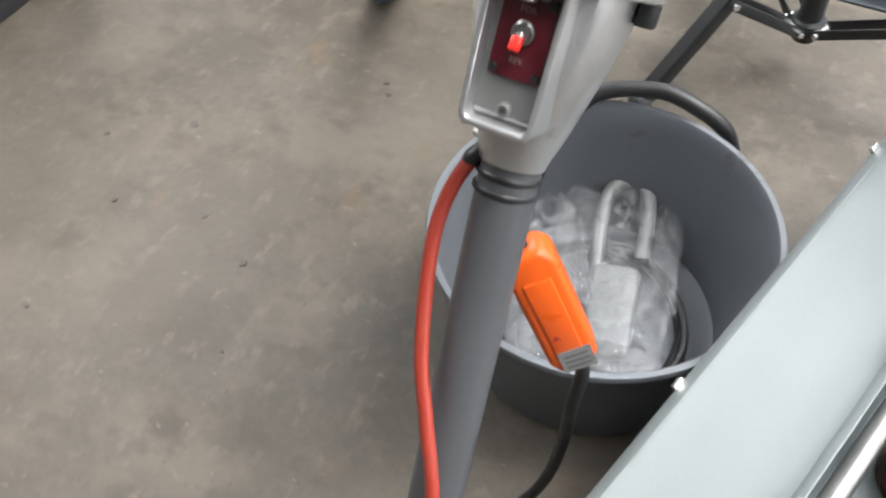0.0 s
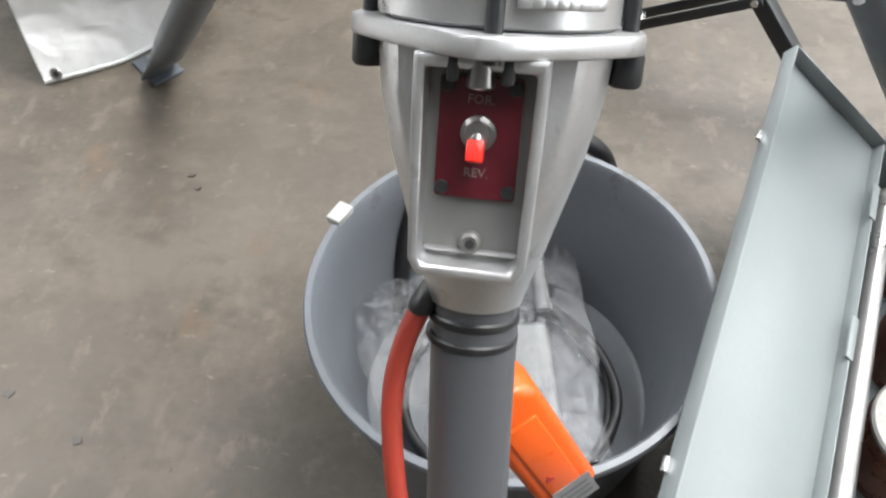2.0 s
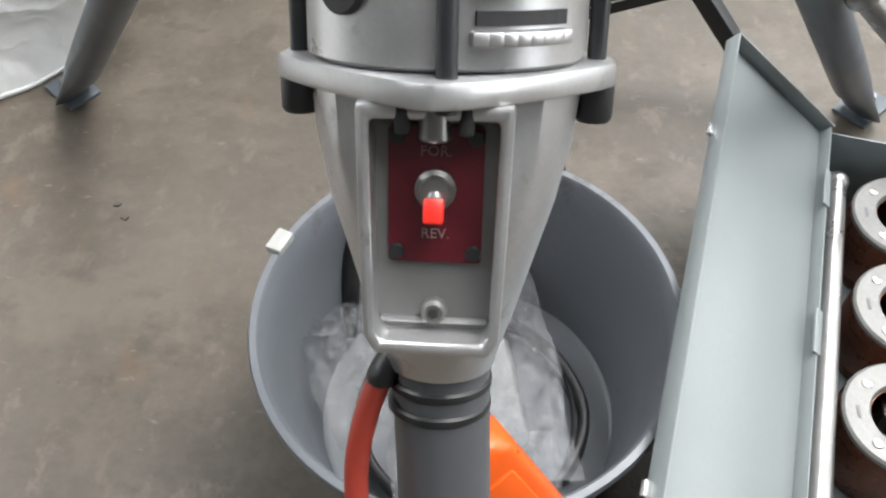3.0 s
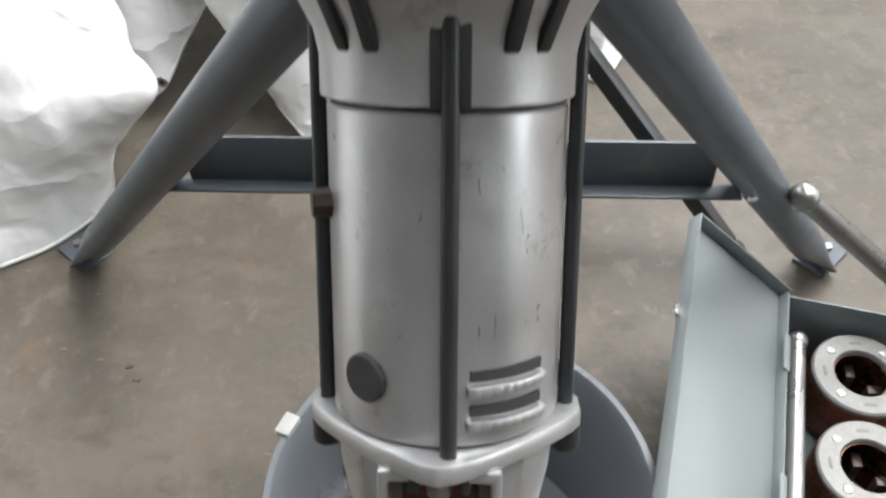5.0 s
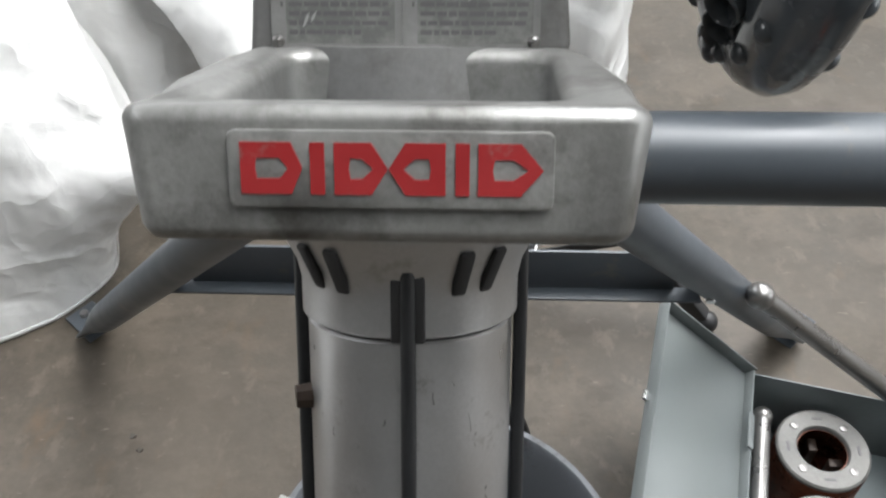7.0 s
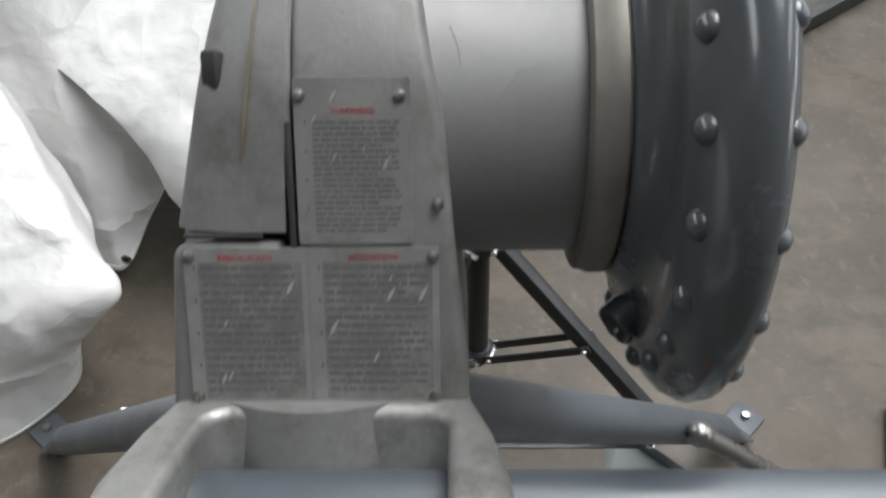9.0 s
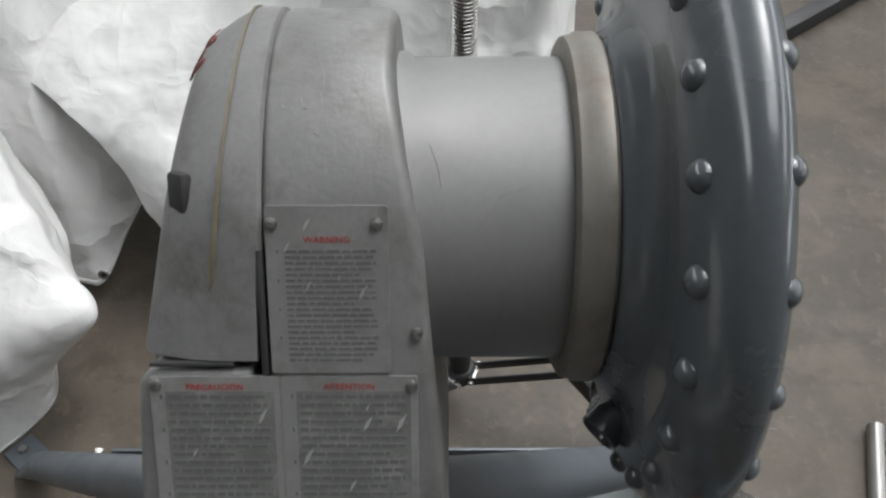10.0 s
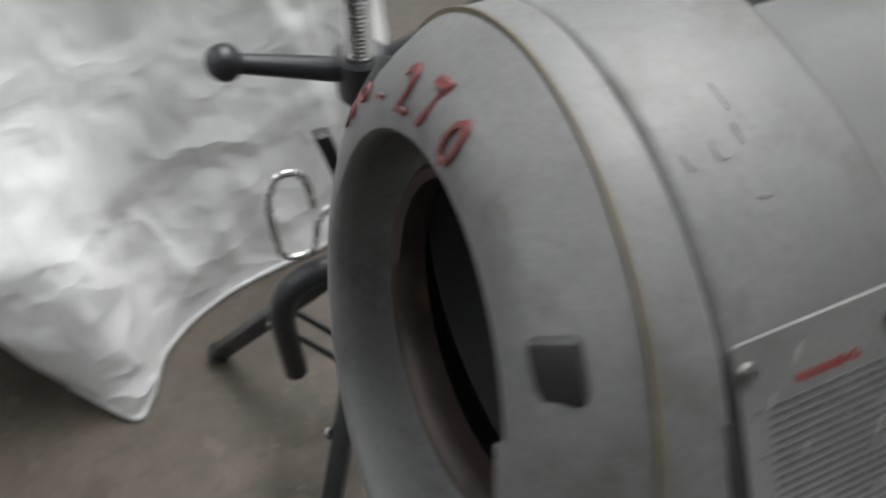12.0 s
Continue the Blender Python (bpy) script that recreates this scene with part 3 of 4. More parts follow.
# Dark strips paint the shade along the cover's step; no gap is open.
part("cover_gap", block((0.0035, 0.004, 0.066), (-0.0055, -0.0512, 0.346), 0.001), DARK, drive, "shade-dark strip for the gap beside the cover")
part("cover_gap", block((0.042, 0.004, 0.0025), (-0.042, -0.0508, 0.3205), 0.0008), DARK, drive, "shade-dark strip for the gap under the cover")
part("bore_ring", drafted(lathe([(-0.027, 0.0675), (-0.034, 0.0665), (-0.036, 0.0640), (-0.034, 0.0605), (-0.030, 0.0595), (-0.026, 0.0590)], 56, "x", (0, SY, SZ))), RUST, cover, "brown worn bore ring")
# Shallow closed cup; its dark colour stands for the shade deep inside.
part("bore", lathe([(-0.033, 0.0600), (-0.0062, 0.0585), (-0.0062, 0.0)], 48, "x", (0, SY, SZ)), DARK, cover, "shallow bore closed in shade-dark colour")
# Both slots are blocks set in the cover, coloured as a hole's shade.
part("cover_slot", block((0.0150, 0.007, 0.0205), (0, 0, 0), 0.003), DARK, cover, "square slot drawn as a shade-dark block", Matrix.Translation((-0.0452, -0.0386, 0.4045)) @ Matrix.Rotation(radians(-44), 4, "Z"))
part("cover_slot", block((0.017, 0.010, 0.004), (0, 0, 0), 0.0018), DARK, cover, "narrow slot drawn as a shade-dark block", Matrix.Translation((-0.0440, 0.080, 0.4745)) @ Matrix.Rotation(radians(-44), 4, "Y"))
# the red number, hand-painted along the top of the face
FACE_R, FACE_X = (0.0765, 0.079, 0.085, 0.0905, 0.0945, 0.0995), (-0.0548, -0.0552, -0.0540, -0.0515, -0.0475, -0.039)
for ch, turn, r in (("N", 61, 0.0895), ("o", 72, 0.0905), ("-", 84, 0.0870), ("2", 97, 0.0880), ("7", 108, 0.0882), ("0", 120, 0.0868)):
    phi = radians(turn)
    y, z = SY + 0.965 * r * math.cos(phi), SZ + 1.09 * r * math.sin(phi)
    up, along, out = Vector((0, math.cos(phi), math.sin(phi))), Vector((0, -math.sin(phi), math.cos(phi))), Vector((-1, 0, 0))
    m = Matrix(((along.x, up.x, out.x, 0), (along.y, up.y, out.y, y), (along.z, up.z, out.z, z), (0, 0, 0, 1)))
    mark = letters(ch, 0.0195 if ch in "270" else 0.014, 0.0006, REDINK, cover, "painted_mark", Matrix())
    mark.data.transform(m)
    for v in mark.data.vertices:
        face = float(np.interp(math.hypot((v.co.y - SY) / 0.965, (v.co.z - SZ) / 1.09), FACE_R, FACE_X))
        v.co.x += face - 0.0014 - 0.21 * (0.404 - v.co.z) - 0.11 * (v.co.y + 0.03)

# handle casting with an open window
bar_out = [(-0.0895, -0.180), (-0.085, -0.188), (0.099, -0.188), (0.1035, -0.180), (0.105, -0.150), (0.105, -0.118), (0.097, -0.078), (0.086, -0.045), (0.080, 0.03), (-0.068, 0.03), (-0.074, -0.045), (-0.084, -0.078), (-0.092, -0.118), (-0.0915, -0.150)]
bar_in = rounded(-0.053, -0.158, 0.071, -0.062, 0.012, 4)
bar_in = [(x - 0.010 * max(0.0, (-0.062 - y) / 0.096) if x < 0 else x + 0.003, y) for x, y in bar_in]
hb = prism(bar_out, 0.162, 0.2125, "xy", 0.014, 6, holes=(bar_in,))
for v in hb.verts:
    if v.co.y < -0.10:
        v.co.x -= (0.06 if abs(v.co.x - 0.007) > 0.075 else 0.0) * (v.co.x - 0.007) * max(0.0, (0.190 - v.co.z) / 0.028)
    if v.co.z > 0.19:
        v.co.z += 0.018 * min(1.0, max(0.0, (v.co.y + 0.15) / 0.10))
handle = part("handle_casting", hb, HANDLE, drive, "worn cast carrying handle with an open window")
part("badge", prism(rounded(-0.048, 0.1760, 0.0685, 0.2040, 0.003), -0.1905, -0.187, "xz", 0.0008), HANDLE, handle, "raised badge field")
# plain red shapes of the badge: left, right, lean of the left end, lean of the right end, opening
for x0, x1, tip0, tip1, slot in ((-0.0431, -0.0208, 0.0, 0.004, 1), (-0.0180, -0.0128, 0.0, 0.0, 0), (-0.0094, 0.0098, 0.0, 0.006, 1), (0.0100, 0.0302, 0.006, 0.0, 1), (0.0337, 0.0387, 0.0, 0.0, 0), (0.0417, 0.0647, 0.0, 0.008, 1)):
    lo, mid, hi = 0.1812, 0.1905, 0.1998
    rim = [(x0 + tip0, lo), (x1 - tip1, lo), (x1, mid), (x1 - tip1, hi), (x0 + tip0, hi), (x0, mid)]
    hole = ([(x0 + 0.0058 + tip0 * 0.6, 0.1868), (x1 - 0.0058 - tip1 * 0.6, 0.1868), (x1 - 0.0052, mid), (x1 - 0.0058 - tip1 * 0.6, 0.1942), (x0 + 0.0058 + tip0 * 0.6, 0.1942), (x0 + 0.0052, mid)],) if slot else ()
    part("badge_mark", prism(rim, -0.1911, -0.19, "xz", holes=hole), REDPAINT, handle, "red painted badge mark")
part("handle_collar", lathe([(0.15, 0), (0.15, 0.072), (0.17, 0.074), (0.23, 0.07), (0.23, 0)], 40), CAST, drive, "cast collar above the motor")

# label plates
def plate(x0, z0, x1, z1, y, title, lines, seed, group_gap=5):
    rng = random.Random(seed)
    base = part("label_plate", prism(rounded(x0, z0, x1, z1, 0.0015), y, y + 0.0015, "xz"), PLATE, drive, "scratched metal warning label plate")
    cx = (x0 + x1) / 2
    letters(title, 0.0046, 0.00012, REDPAINT, base, "lettering", Matrix.Translation((cx, y - 0.00018, z1 - (0.0165 if lines > 16 else 0.0055))) @ FRONT)
    top = z1 - (0.022 if lines > 16 else 0.0105)
    pitch = (top - z0 - 0.004) / lines
    if lines <= 16:
        part("ink_field", prism(rounded(x0 + 0.0075, z0 + 0.003, x1 - 0.0035, top + pitch * 0.6, 0.001), y - 0.00006, y + 0.0005, "xz"), FIELD, base, "worn dark printed field")
    for k in range(5):
        sx, sz, w = rng.uniform(x0 + 0.008, x1 - 0.008), rng.uniform(z0 + 0.006, z1 - 0.012), rng.uniform(0.002, 0.006)
        part("scuff", prism([(sx, sz), (sx + w * 0.5, sz + w * 0.5), (sx + w, sz + w * 1.7), (sx + w * 0.3, sz + w)], y - 0.0003, y, "xz"), PLATESCUFF, base, "bright bare scuff", smooth=0)
    for k in range(lines):
        z = top - k * pitch
        left = x0 + 0.0085
        right = x1 - 0.005 - (rng.uniform(0.008, 0.02) if (k + 1) % group_gap == 0 else rng.uniform(0, 0.0015))
        bm = None
        x = left
        while x < right - 0.002:
            w = min(rng.uniform(0.003, 0.009), right - x)
            h = pitch * rng.uniform(0.42, 0.56)
            bm = block((w - 0.0009, 0.0003, h), (x + w / 2, y - 0.0001, z), bm=bm)
            x += w
        if k % group_gap == 0:
            bm = block((0.0012, 0.0003, pitch * 0.5), (x0 + 0.0055, y - 0.0001, z), bm=bm)
        part("text_line", bm, INK, base, smooth=0)
    return base


upper = plate(-0.002, 0.3165, 0.0565, 0.4005, -0.0535, "WARNING", 20, 3)
lower_a = plate(-0.0635, 0.2285, 0.0015, 0.3145, -0.0535, "PRECAUCION", 16, 4, 4)
lower_b = plate(0.0017, 0.2285, 0.0695, 0.3145, -0.0535, "ATTENTION", 16, 5, 4)
for x, z in ((0.001, 0.392), (0.051, 0.3915), (-0.0605, 0.3105), (0.0665, 0.3095), (-0.0605, 0.2325), (0.0665, 0.2325), (0.0695, 0.337)):
    part("rivet", lathe([(-0.0535, 0), (-0.0535, 0.0032), (-0.055, 0.0027), (-0.0556, 0.0012), (-0.0552, 0)], 14, "y", (x, 0, z)), STEEL, drive, "label rivet")

# neck, ring and handwheel
neck = part("neck", lathe([(0.04, 0.0), (0.04, 0.0905), (0.062, 0.0905), (0.066, 0.0872), (0.149, 0.0872), (0.149, 0.0)], 80, "x", (0, SY, SZ)), NECK, drive, "smooth grey enamelled neck")
part("collar_ring", lathe([(0.1475, 0.08), (0.1475, 0.0955), (0.149, 0.0985), (0.154, 0.0995), (0.156, 0.1010), (0.1655, 0.1010), (0.1675, 0.099), (0.1675, 0.08)], 80, "x", (0, SY, SZ)), RINGM, drive, "worn brown-stained steel ring")
wheel = part("handwheel", lathe([(0.167, 0.05), (0.167, 0.0965), (0.1685, 0.1005), (0.173, 0.104), (0.180, 0.111), (0.1835, 0.120), (0.184, 0.136), (0.1855, 0.147), (0.189, 0.156), (0.194, 0.166), (0.2005, 0.1735), (0.209, 0.178), (0.217, 0.1768), (0.2225, 0.171), (0.225, 0.159), (0.223, 0.148), (0.215, 0.140), (0.209, 0.12), (0.206, 0.09), (0.206, 0.045), (0.17, 0.04)], 120, "x", (0, SY, SZ)), WHEEL, drive, "glossy dark grey chuck handwheel")
for k in range(22):
    a = radians(180 + 360 / 22 * k)
    part("wheel_stud", ball((0.1905, SY + 0.1535 * math.cos(a), SZ + 0.1535 * math.sin(a)), 0.0078, 14), WHEEL, wheel)
    part("wheel_stud", ball((0.2195, SY + 0.1682 * math.cos(a), SZ + 0.1682 * math.sin(a)), 0.0075, 14), WHEEL, wheel)
for k in range(5):
    a = radians(-106 + 10 * k)
    place = Matrix.Translation((0.1725 + 0.005 * k, SY + (0.134 + 0.006 * k) * math.cos(a), SZ + (0.134 + 0.006 * k) * math.sin(a)))
    if k < 3:
        # hollow pockets with a thin rim
        cup = lathe([(-0.012, 0.0), (-0.012, 0.0095), (-0.004, 0.0125), (0.008, 0.0128), (0.0092, 0.0118), (0.008, 0.0108), (-0.002, 0.0098), (-0.004, 0.0)], 24)
        turn = Vector((-0.75, 0.35 * math.cos(a) - 0.25, 0.62 * math.sin(a))).to_track_quat("Z", "Y").to_matrix().to_4x4()
        part("jaw_pocket", cup, WHEEL, wheel, "dark hollow chuck pocket", Matrix.Translation((0.006, 0.004, 0.006)) @ place @ turn)
    else:
        tooth = ball((0, 0, 0), 1.0, 18)
        bmesh.ops.scale(tooth, vec=(0.0085, 0.0095 + 0.0006 * k, 0.011 + 0.0006 * k), verts=tooth.verts)
        part("jaw_tooth", tooth, WHEEL, wheel, "rounded dark chuck tooth", place)

# pen scribbles and the red number on the machine
def on_drum(x, z, r, ky=0.965, kz=1.09):
    return Vector((x, SY - ky * math.sqrt(max(0.0, r * r - ((z - SZ) / kz) ** 2)) - 0.0001, z))


for pts, r, kk in (
    (((0.0045, 0.448), (0.0062, 0.4435), (0.0078, 0.4445)), 0.1005, (1.005, 1.134)),
    (((0.0145, 0.449), (0.0150, 0.4445), (0.0180, 0.4440)), 0.1005, (1.005, 1.134)),
    (((0.0235, 0.4515), (0.0242, 0.446)), 0.1005, (1.005, 1.134)),
    (((0.021, 0.433), (0.0245, 0.4318)), 0.1005, (1.005, 1.134)),
    (((0.024, 0.462), (0.0250, 0.4545)), 0.1005, (1.005, 1.134)),
    (((0.0990, 0.384), (0.1045, 0.392), (0.1090, 0.3985), (0.1115, 0.402), (0.1180, 0.4035), (0.1245, 0.406)), 0.0872, (1.0, 1.0)),
    (((0.0760, 0.425), (0.0800, 0.415), (0.0815, 0.405)), 0.0872, (1.0, 1.0)),
):
    part("pen_stroke", hose([on_drum(x, z, r, *kk) for x, z in pts], 0.00024, 6, steps=4), STROKE, head, "thin dark scratch")

# horizontal tool rail through the handle window
part("tool_rail", lathe([(-0.098, 0.0), (-0.098, 0.0205), (-0.097, 0.0218), (0.75, 0.0218), (0.75, 0.0)], 40, "x", (0, -0.083, 0.1805)), LEG, drive, "blue-grey painted horizontal tool rail tube")

# ---- tripod stand ----
def flat_ended_tube(a, b, r, seg=32):
    """A tube from a to b whose end at a is pressed flat."""
    d = (b - a).normalized()
    side = d.cross(Vector((0, 0, 1))).normalized()
    over = side.cross(d)
    bm = bmesh.new()
    rings = []
    for s in (0.0, 0.03, 0.06, 0.09, 0.12, 0.16, 0.20, (b - a).length):
        k = min(1.0, max(0.0, (s - 0.03) / 0.15))
        k = k * k * (3 - 2 * k)
        w, h = r * (1.3 - 0.3 * k), r * (0.28 + 0.72 * k)
        rings.append([bm.verts.new(a + d * s + side * w * math.cos(2 * math.pi * i / seg) + over * h * math.sin(2 * math.pi * i / seg)) for i in range(seg)])
    for p, q in zip(rings, rings[1:]):
        for i in range(seg):
            bm.faces.new((p[i], p[(i + 1) % seg], q[(i + 1) % seg], q[i]))
    bm.faces.new(rings[0][::-1])
    bm.faces.new(rings[-1])
    return bm


stand = thing("tripod_stand", "blue-grey tubular steel tripod stand on the concrete floor", "stand", Matrix.Translation((-0.05, 0.6, 0)))
S0 = Vector((-0.05, 0.6, 0))
LF, RF, LT, RT = Vector((-0.695, 0.615, 0.012)), Vector((0.592, 0.637, 0.012)), Vector((-0.045, 0.085, 0.93)), Vector((0.055, 0.085, 0.93))
for foot, top in ((LF, LT), (RF, RT)):
    part("leg", flat_ended_tube(foot - S0, top - S0, 0.026), LEG, stand, "blue-grey tube leg flattened at the foot")
    d = (foot - top).normalized()
    flat = part("foot_plate", block((0.06, 0.085, 0.007), (0, 0, 0), 0.003), LEG, stand, "flattened bolted foot", Matrix.Translation(foot - S0 + Vector((d.x * 0.02, d.y * 0.02 + 0.012, -0.0085))) @ Matrix.Rotation(math.atan2(d.y, d.x) - math.pi / 2, 4, "Z"))
    part("foot_bolt", lathe([(0, 0), (0, 0.009), (0.008, 0.008), (0.008, 0)], 6, at=(0, 0.02, 0.0035)), STEEL, flat, "steel foot bolt")
part("cross_plate", block((0.60, 0.004, 0.066), (-0.027 - S0.x, 0.350 - S0.y, 0.4975), 0.001), LEG, stand, "flat blue-grey cross plate")
part("cross_plate_lip", block((0.66, 0.022, 0.004), (-0.026 - S0.x, 0.341 - S0.y, 0.4635), 0.001), LEG, stand, "folded lip of the cross plate")
for p in (Vector((-0.366, 0.352, 0.463)), Vector((0.316, 0.352, 0.466))):
    part("bracket_bolt", rod(p - S0 + Vector((0, -0.02, -0.004)), p - S0 + Vector((0, 0.03, 0.014)), 0.006, seg=10), BRIGHT, stand, "zinc bracket bolt")
down = Vector((0, -math.sin(radians(33)), -math.cos(radians(33))))
axis0 = Vector((-0.0015, -0.069, 0.821))
p_top, p_foot = axis0 + down * 0.23, axis0 + down * (0.821 / math.cos(radians(33)) - 0.008) + Vector((0.03, 0, 0))
pole = part("front_leg", rod(p_top - S0, p_foot - S0, 0.0245, seg=36), POLE, stand, "grey painted front leg pole")
for s in (0.246, 0.259):
    c = axis0 + down * s
    part("pole_ring", rod(c - down * 0.0028 - S0, c + down * 0.0028 - S0, 0.0262, seg=36, bevel=0.0012), RUBBER, pole, "glossy black ring")
part("pole_foot", rod(p_foot - down * 0.02 - S0, p_foot - S0 + Vector((0, 0, -0.004)), 0.03, seg=28), RUBBER, stand, "black rubber foot")

# ---- bucket ----
bucket_at = Matrix.Translation((-0.005, 0.078, 0))
bucket = thing("round_tub", "grey plastic round tub holding plug and wrapped parts", "tub", bucket_at)
part("wall", lathe([(0.0, 0.0), (0.0, 0.178), (0.004, 0.184), (0.20, 0.216), (0.222, 0.219), (0.226, 0.226), (0.234, 0.2285), (0.240, 0.226), (0.240, 0.219), (0.235, 0.2155), (0.20, 0.2115), (0.012, 0.180), (0.008, 0.174), (0.008, 0.0)], 96), BUCKET, bucket, "thick-rimmed grey plastic tub")
part("rim_clip", block((0.02, 0.03, 0.012), (0, 0, 0), 0.003), material("clip_plastic", (0.36, 0.36, 0.345), 0.4), bucket, "pale clip on the rim", Matrix.Translation((-0.212, 0.078, 0.24)) @ Matrix.Rotation(radians(-22), 4, "Z"))

# ---- tool case ----
def case_thing():
    hinge_far, hinge_near = Vector((0.456, 0.450, 0.150)), Vector((0.335, -0.068, 0.150))
    along = (hinge_near - hinge_far)
    L = 0.92
    u = along.normalized()
    side = Vector((-u.y, u.x, 0))
    side = side if side.x > 0 else -side
    m = Matrix((( -u.x, side.x, 0, hinge_far.x), (-u.y, side.y, 0, hinge_far.y), (0, 0, 1, 0), (0, 0, 0, 1)))
    # local: x runs to the far end (0 at the far end, -L near), y across the case, z up
    case = thing("tool_case", "open grey-green painted steel tool case with die heads", "tool case", m)
    W, H, T = 0.27, 0.15, 0.0025
    part("case_floor", block((L, W, T), (-L / 2, W / 2 + 0.004, 0.002), 0.0005), CASEIN, case)
    part("case_side", block((L, T, H), (-L / 2, 0.006, H / 2), 0.0006), CASEM, case)
    part("case_side", block((L, T, H), (-L / 2, W + 0.004, H / 2), 0.0006), CASEM, case)
    part("case_end", block((T, W, H), (-0.001, W / 2 + 0.004, H / 2), 0.0006), CASEIN, case)
    part("case_end", block((T, W, H), (-L + 0.001, W / 2 + 0.004, H / 2), 0.0006), CASEM, case)
    # the lid leans out from the hinge
    tip = m.inverted() @ Vector((0.311, 0.500, 0.268))
    across = Vector((0, tip.y, tip.z - H + 0.004))
    wide = across.length
    lean = math.atan2(across.z, -across.y)
    lm = Matrix.Translation((0, -0.004, H - 0.004)) @ Matrix.Rotation(-lean, 4, "X")
    lid = part("lid", block((L, wide, T), (-L / 2, -wide / 2, 0), 0.0006), CASEM, case, "open pale lid leaning back", lm)
    part("lid_flange", block((L, T, 0.022), (-L / 2, -wide, 0.011), 0.0006), CASEM, lid)
    part("lid_flange", block((T, wide, 0.022), (-0.001, -wide / 2, 0.011), 0.0006), CASEM, lid)
    part("lid_flange", block((T, wide, 0.022), (-L + 0.001, -wide / 2, 0.011), 0.0006), CASEM, lid)
    part("lid_flange", block((L, T, 0.018), (-L / 2, -0.002, 0.009), 0.0006), CASEM, lid)
    for x in (-0.115, -0.335, -0.62):
        part("hinge", block((0.06, 0.012, 0.004), (x, -0.004, 0.018), 0.001), CASEM, lid, "folded hinge leaf")
        part("hinge_pin", rod((x - 0.03, 0.0, H), (x + 0.03, 0.0, H), 0.003, seg=10), STEEL, case)
    for x in (-0.17, -0.62):
        part("latch_clip", block((0.016, 0.01, 0.006), (x, -wide - 0.004, 0.004), 0.0015), BRIGHT, lid, "small zinc latch clip")
    return case, m


case, case_m = case_thing()


def die_head(x, y, z=0.09):
    ob = thing("die_head", "round steel die head with a brown oiled body", "die head", case_m @ Matrix.Translation((x, y, 0.0045)), "die heads in the case")
    r = 0.070
    part("body", lathe([(0, 0.034), (0, r - 0.002), (0.002, r), (z, r), (z + 0.004, r - 0.003), (z + 0.004, 0.036)], 56), COPPER, ob, "brown oiled ring body")
    part("face_plate", lathe([(z + 0.003, 0.037), (z + 0.010, 0.038), (z + 0.012, 0.040), (z + 0.012, r - 0.004), (z + 0.009, r - 0.001), (z + 0.003, r - 0.001)], 56), SCUFFED, ob, "scuffed steel face ring")
    for k in range(4):
        a = radians(35 + 90 * k)
        part("screw", lathe([(z + 0.011, 0), (z + 0.011, 0.0065), (z + 0.0135, 0.006), (z + 0.0145, 0.003), (z + 0.0145, 0)], 16, at=(0.052 * math.cos(a), 0.052 * math.sin(a), 0)), STEEL, ob)
        a += radians(45)
        part("die_chaser", block((0.022, 0.014, z - 0.03), (0.030 * math.cos(a), 0.030 * math.sin(a), z / 2 - 0.012), 0.002, turn=Matrix.Rotation(a, 4, "Z")), RUST, ob, "oiled steel thread chaser")
        part("text_bar", block((0.016, 0.004, 0.0006), (0.052 * math.cos(a), 0.052 * math.sin(a), z + 0.0122), turn=Matrix.Rotation(a + math.pi / 2, 4, "Z")), INK, ob)
    return ob


die_head(-0.080, 0.122)
die_head(-0.228, 0.128)
die_head(-0.380, 0.12)
rb = thing("ratchet_handle", "long bright steel ratchet handle lying in the case", "handle", case_m)
part("bar", rod((-0.05, 0.032, 0.105), (-0.86, 0.03, 0.105), 0.0125, 0.0165, 24), STEEL, rb)
part("knob", ball((-0.045, 0.032, 0.105), 0.0155, 20), STEEL, rb)
lever = thing("steel_lever", "ball-ended steel lever leaning on the tool case", "lever")
a, b = Vector((0.392, 0.373, 0.427)), Vector((0.66, 0.40, 0.165))
part("bar", rod(a, b, 0.0135, 0.015, 20), STEEL, lever)
part("ball_end", ball(a, 0.0185, 20), STEEL, lever)

# ---- cable and plug ----
supply = thing("supply_cable", "red rubber supply cable hanging from the motor", "cable")
A0 = axis0
CABLE_LINE = [(-0.014, 0.006, -0.222), (-0.026, -0.010, -0.238), (-0.036, -0.016, -0.265), (-0.040, -0.020, -0.30), (-0.034, -0.026, -0.35), (-0.019, -0.035, -0.41), (0.001, -0.041, -0.46), (0.026, -0.045, -0.53), (0.032, -0.046, -0.62), (0.036, -0.045, -0.76), (0.045, -0.02, -0.90)]
part("sheath", hose([LEAN @ Vector(p) for p in CABLE_LINE] + [Vector((0.09, -0.56, 0.0095)), Vector((0.2, -0.62, 0.0088))], 0.0062, 16), CABLE, supply)
part("strain_relief", hose([LEAN @ Vector(p) for p in CABLE_LINE[:2]] + [LEAN @ Vector((-0.028, -0.0115, -0.243))], 0.0078, 16), RUBBER, supply, "dark strain relief sleeve")

plug = thing("cable_switch_box", "bright orange plastic cable box hanging by its black lead", "cable box")
pa, pb = Vector((0.008, -0.195, 0.520)), Vector((0.070, -0.195, 0.375))
ax = (pb - pa).normalized()
face = Vector((0.35, -0.75, 0.55))
face = (face - face.dot(ax) * ax).normalized()
wide = ax.cross(face)
PM = Matrix(((wide.x, face.x, ax.x, pa.x), (wide.y, face.y, ax.y, pa.y), (wide.z, face.z, ax.z, pa.z), (0, 0, 0, 1)))
plen = (pb - pa).length
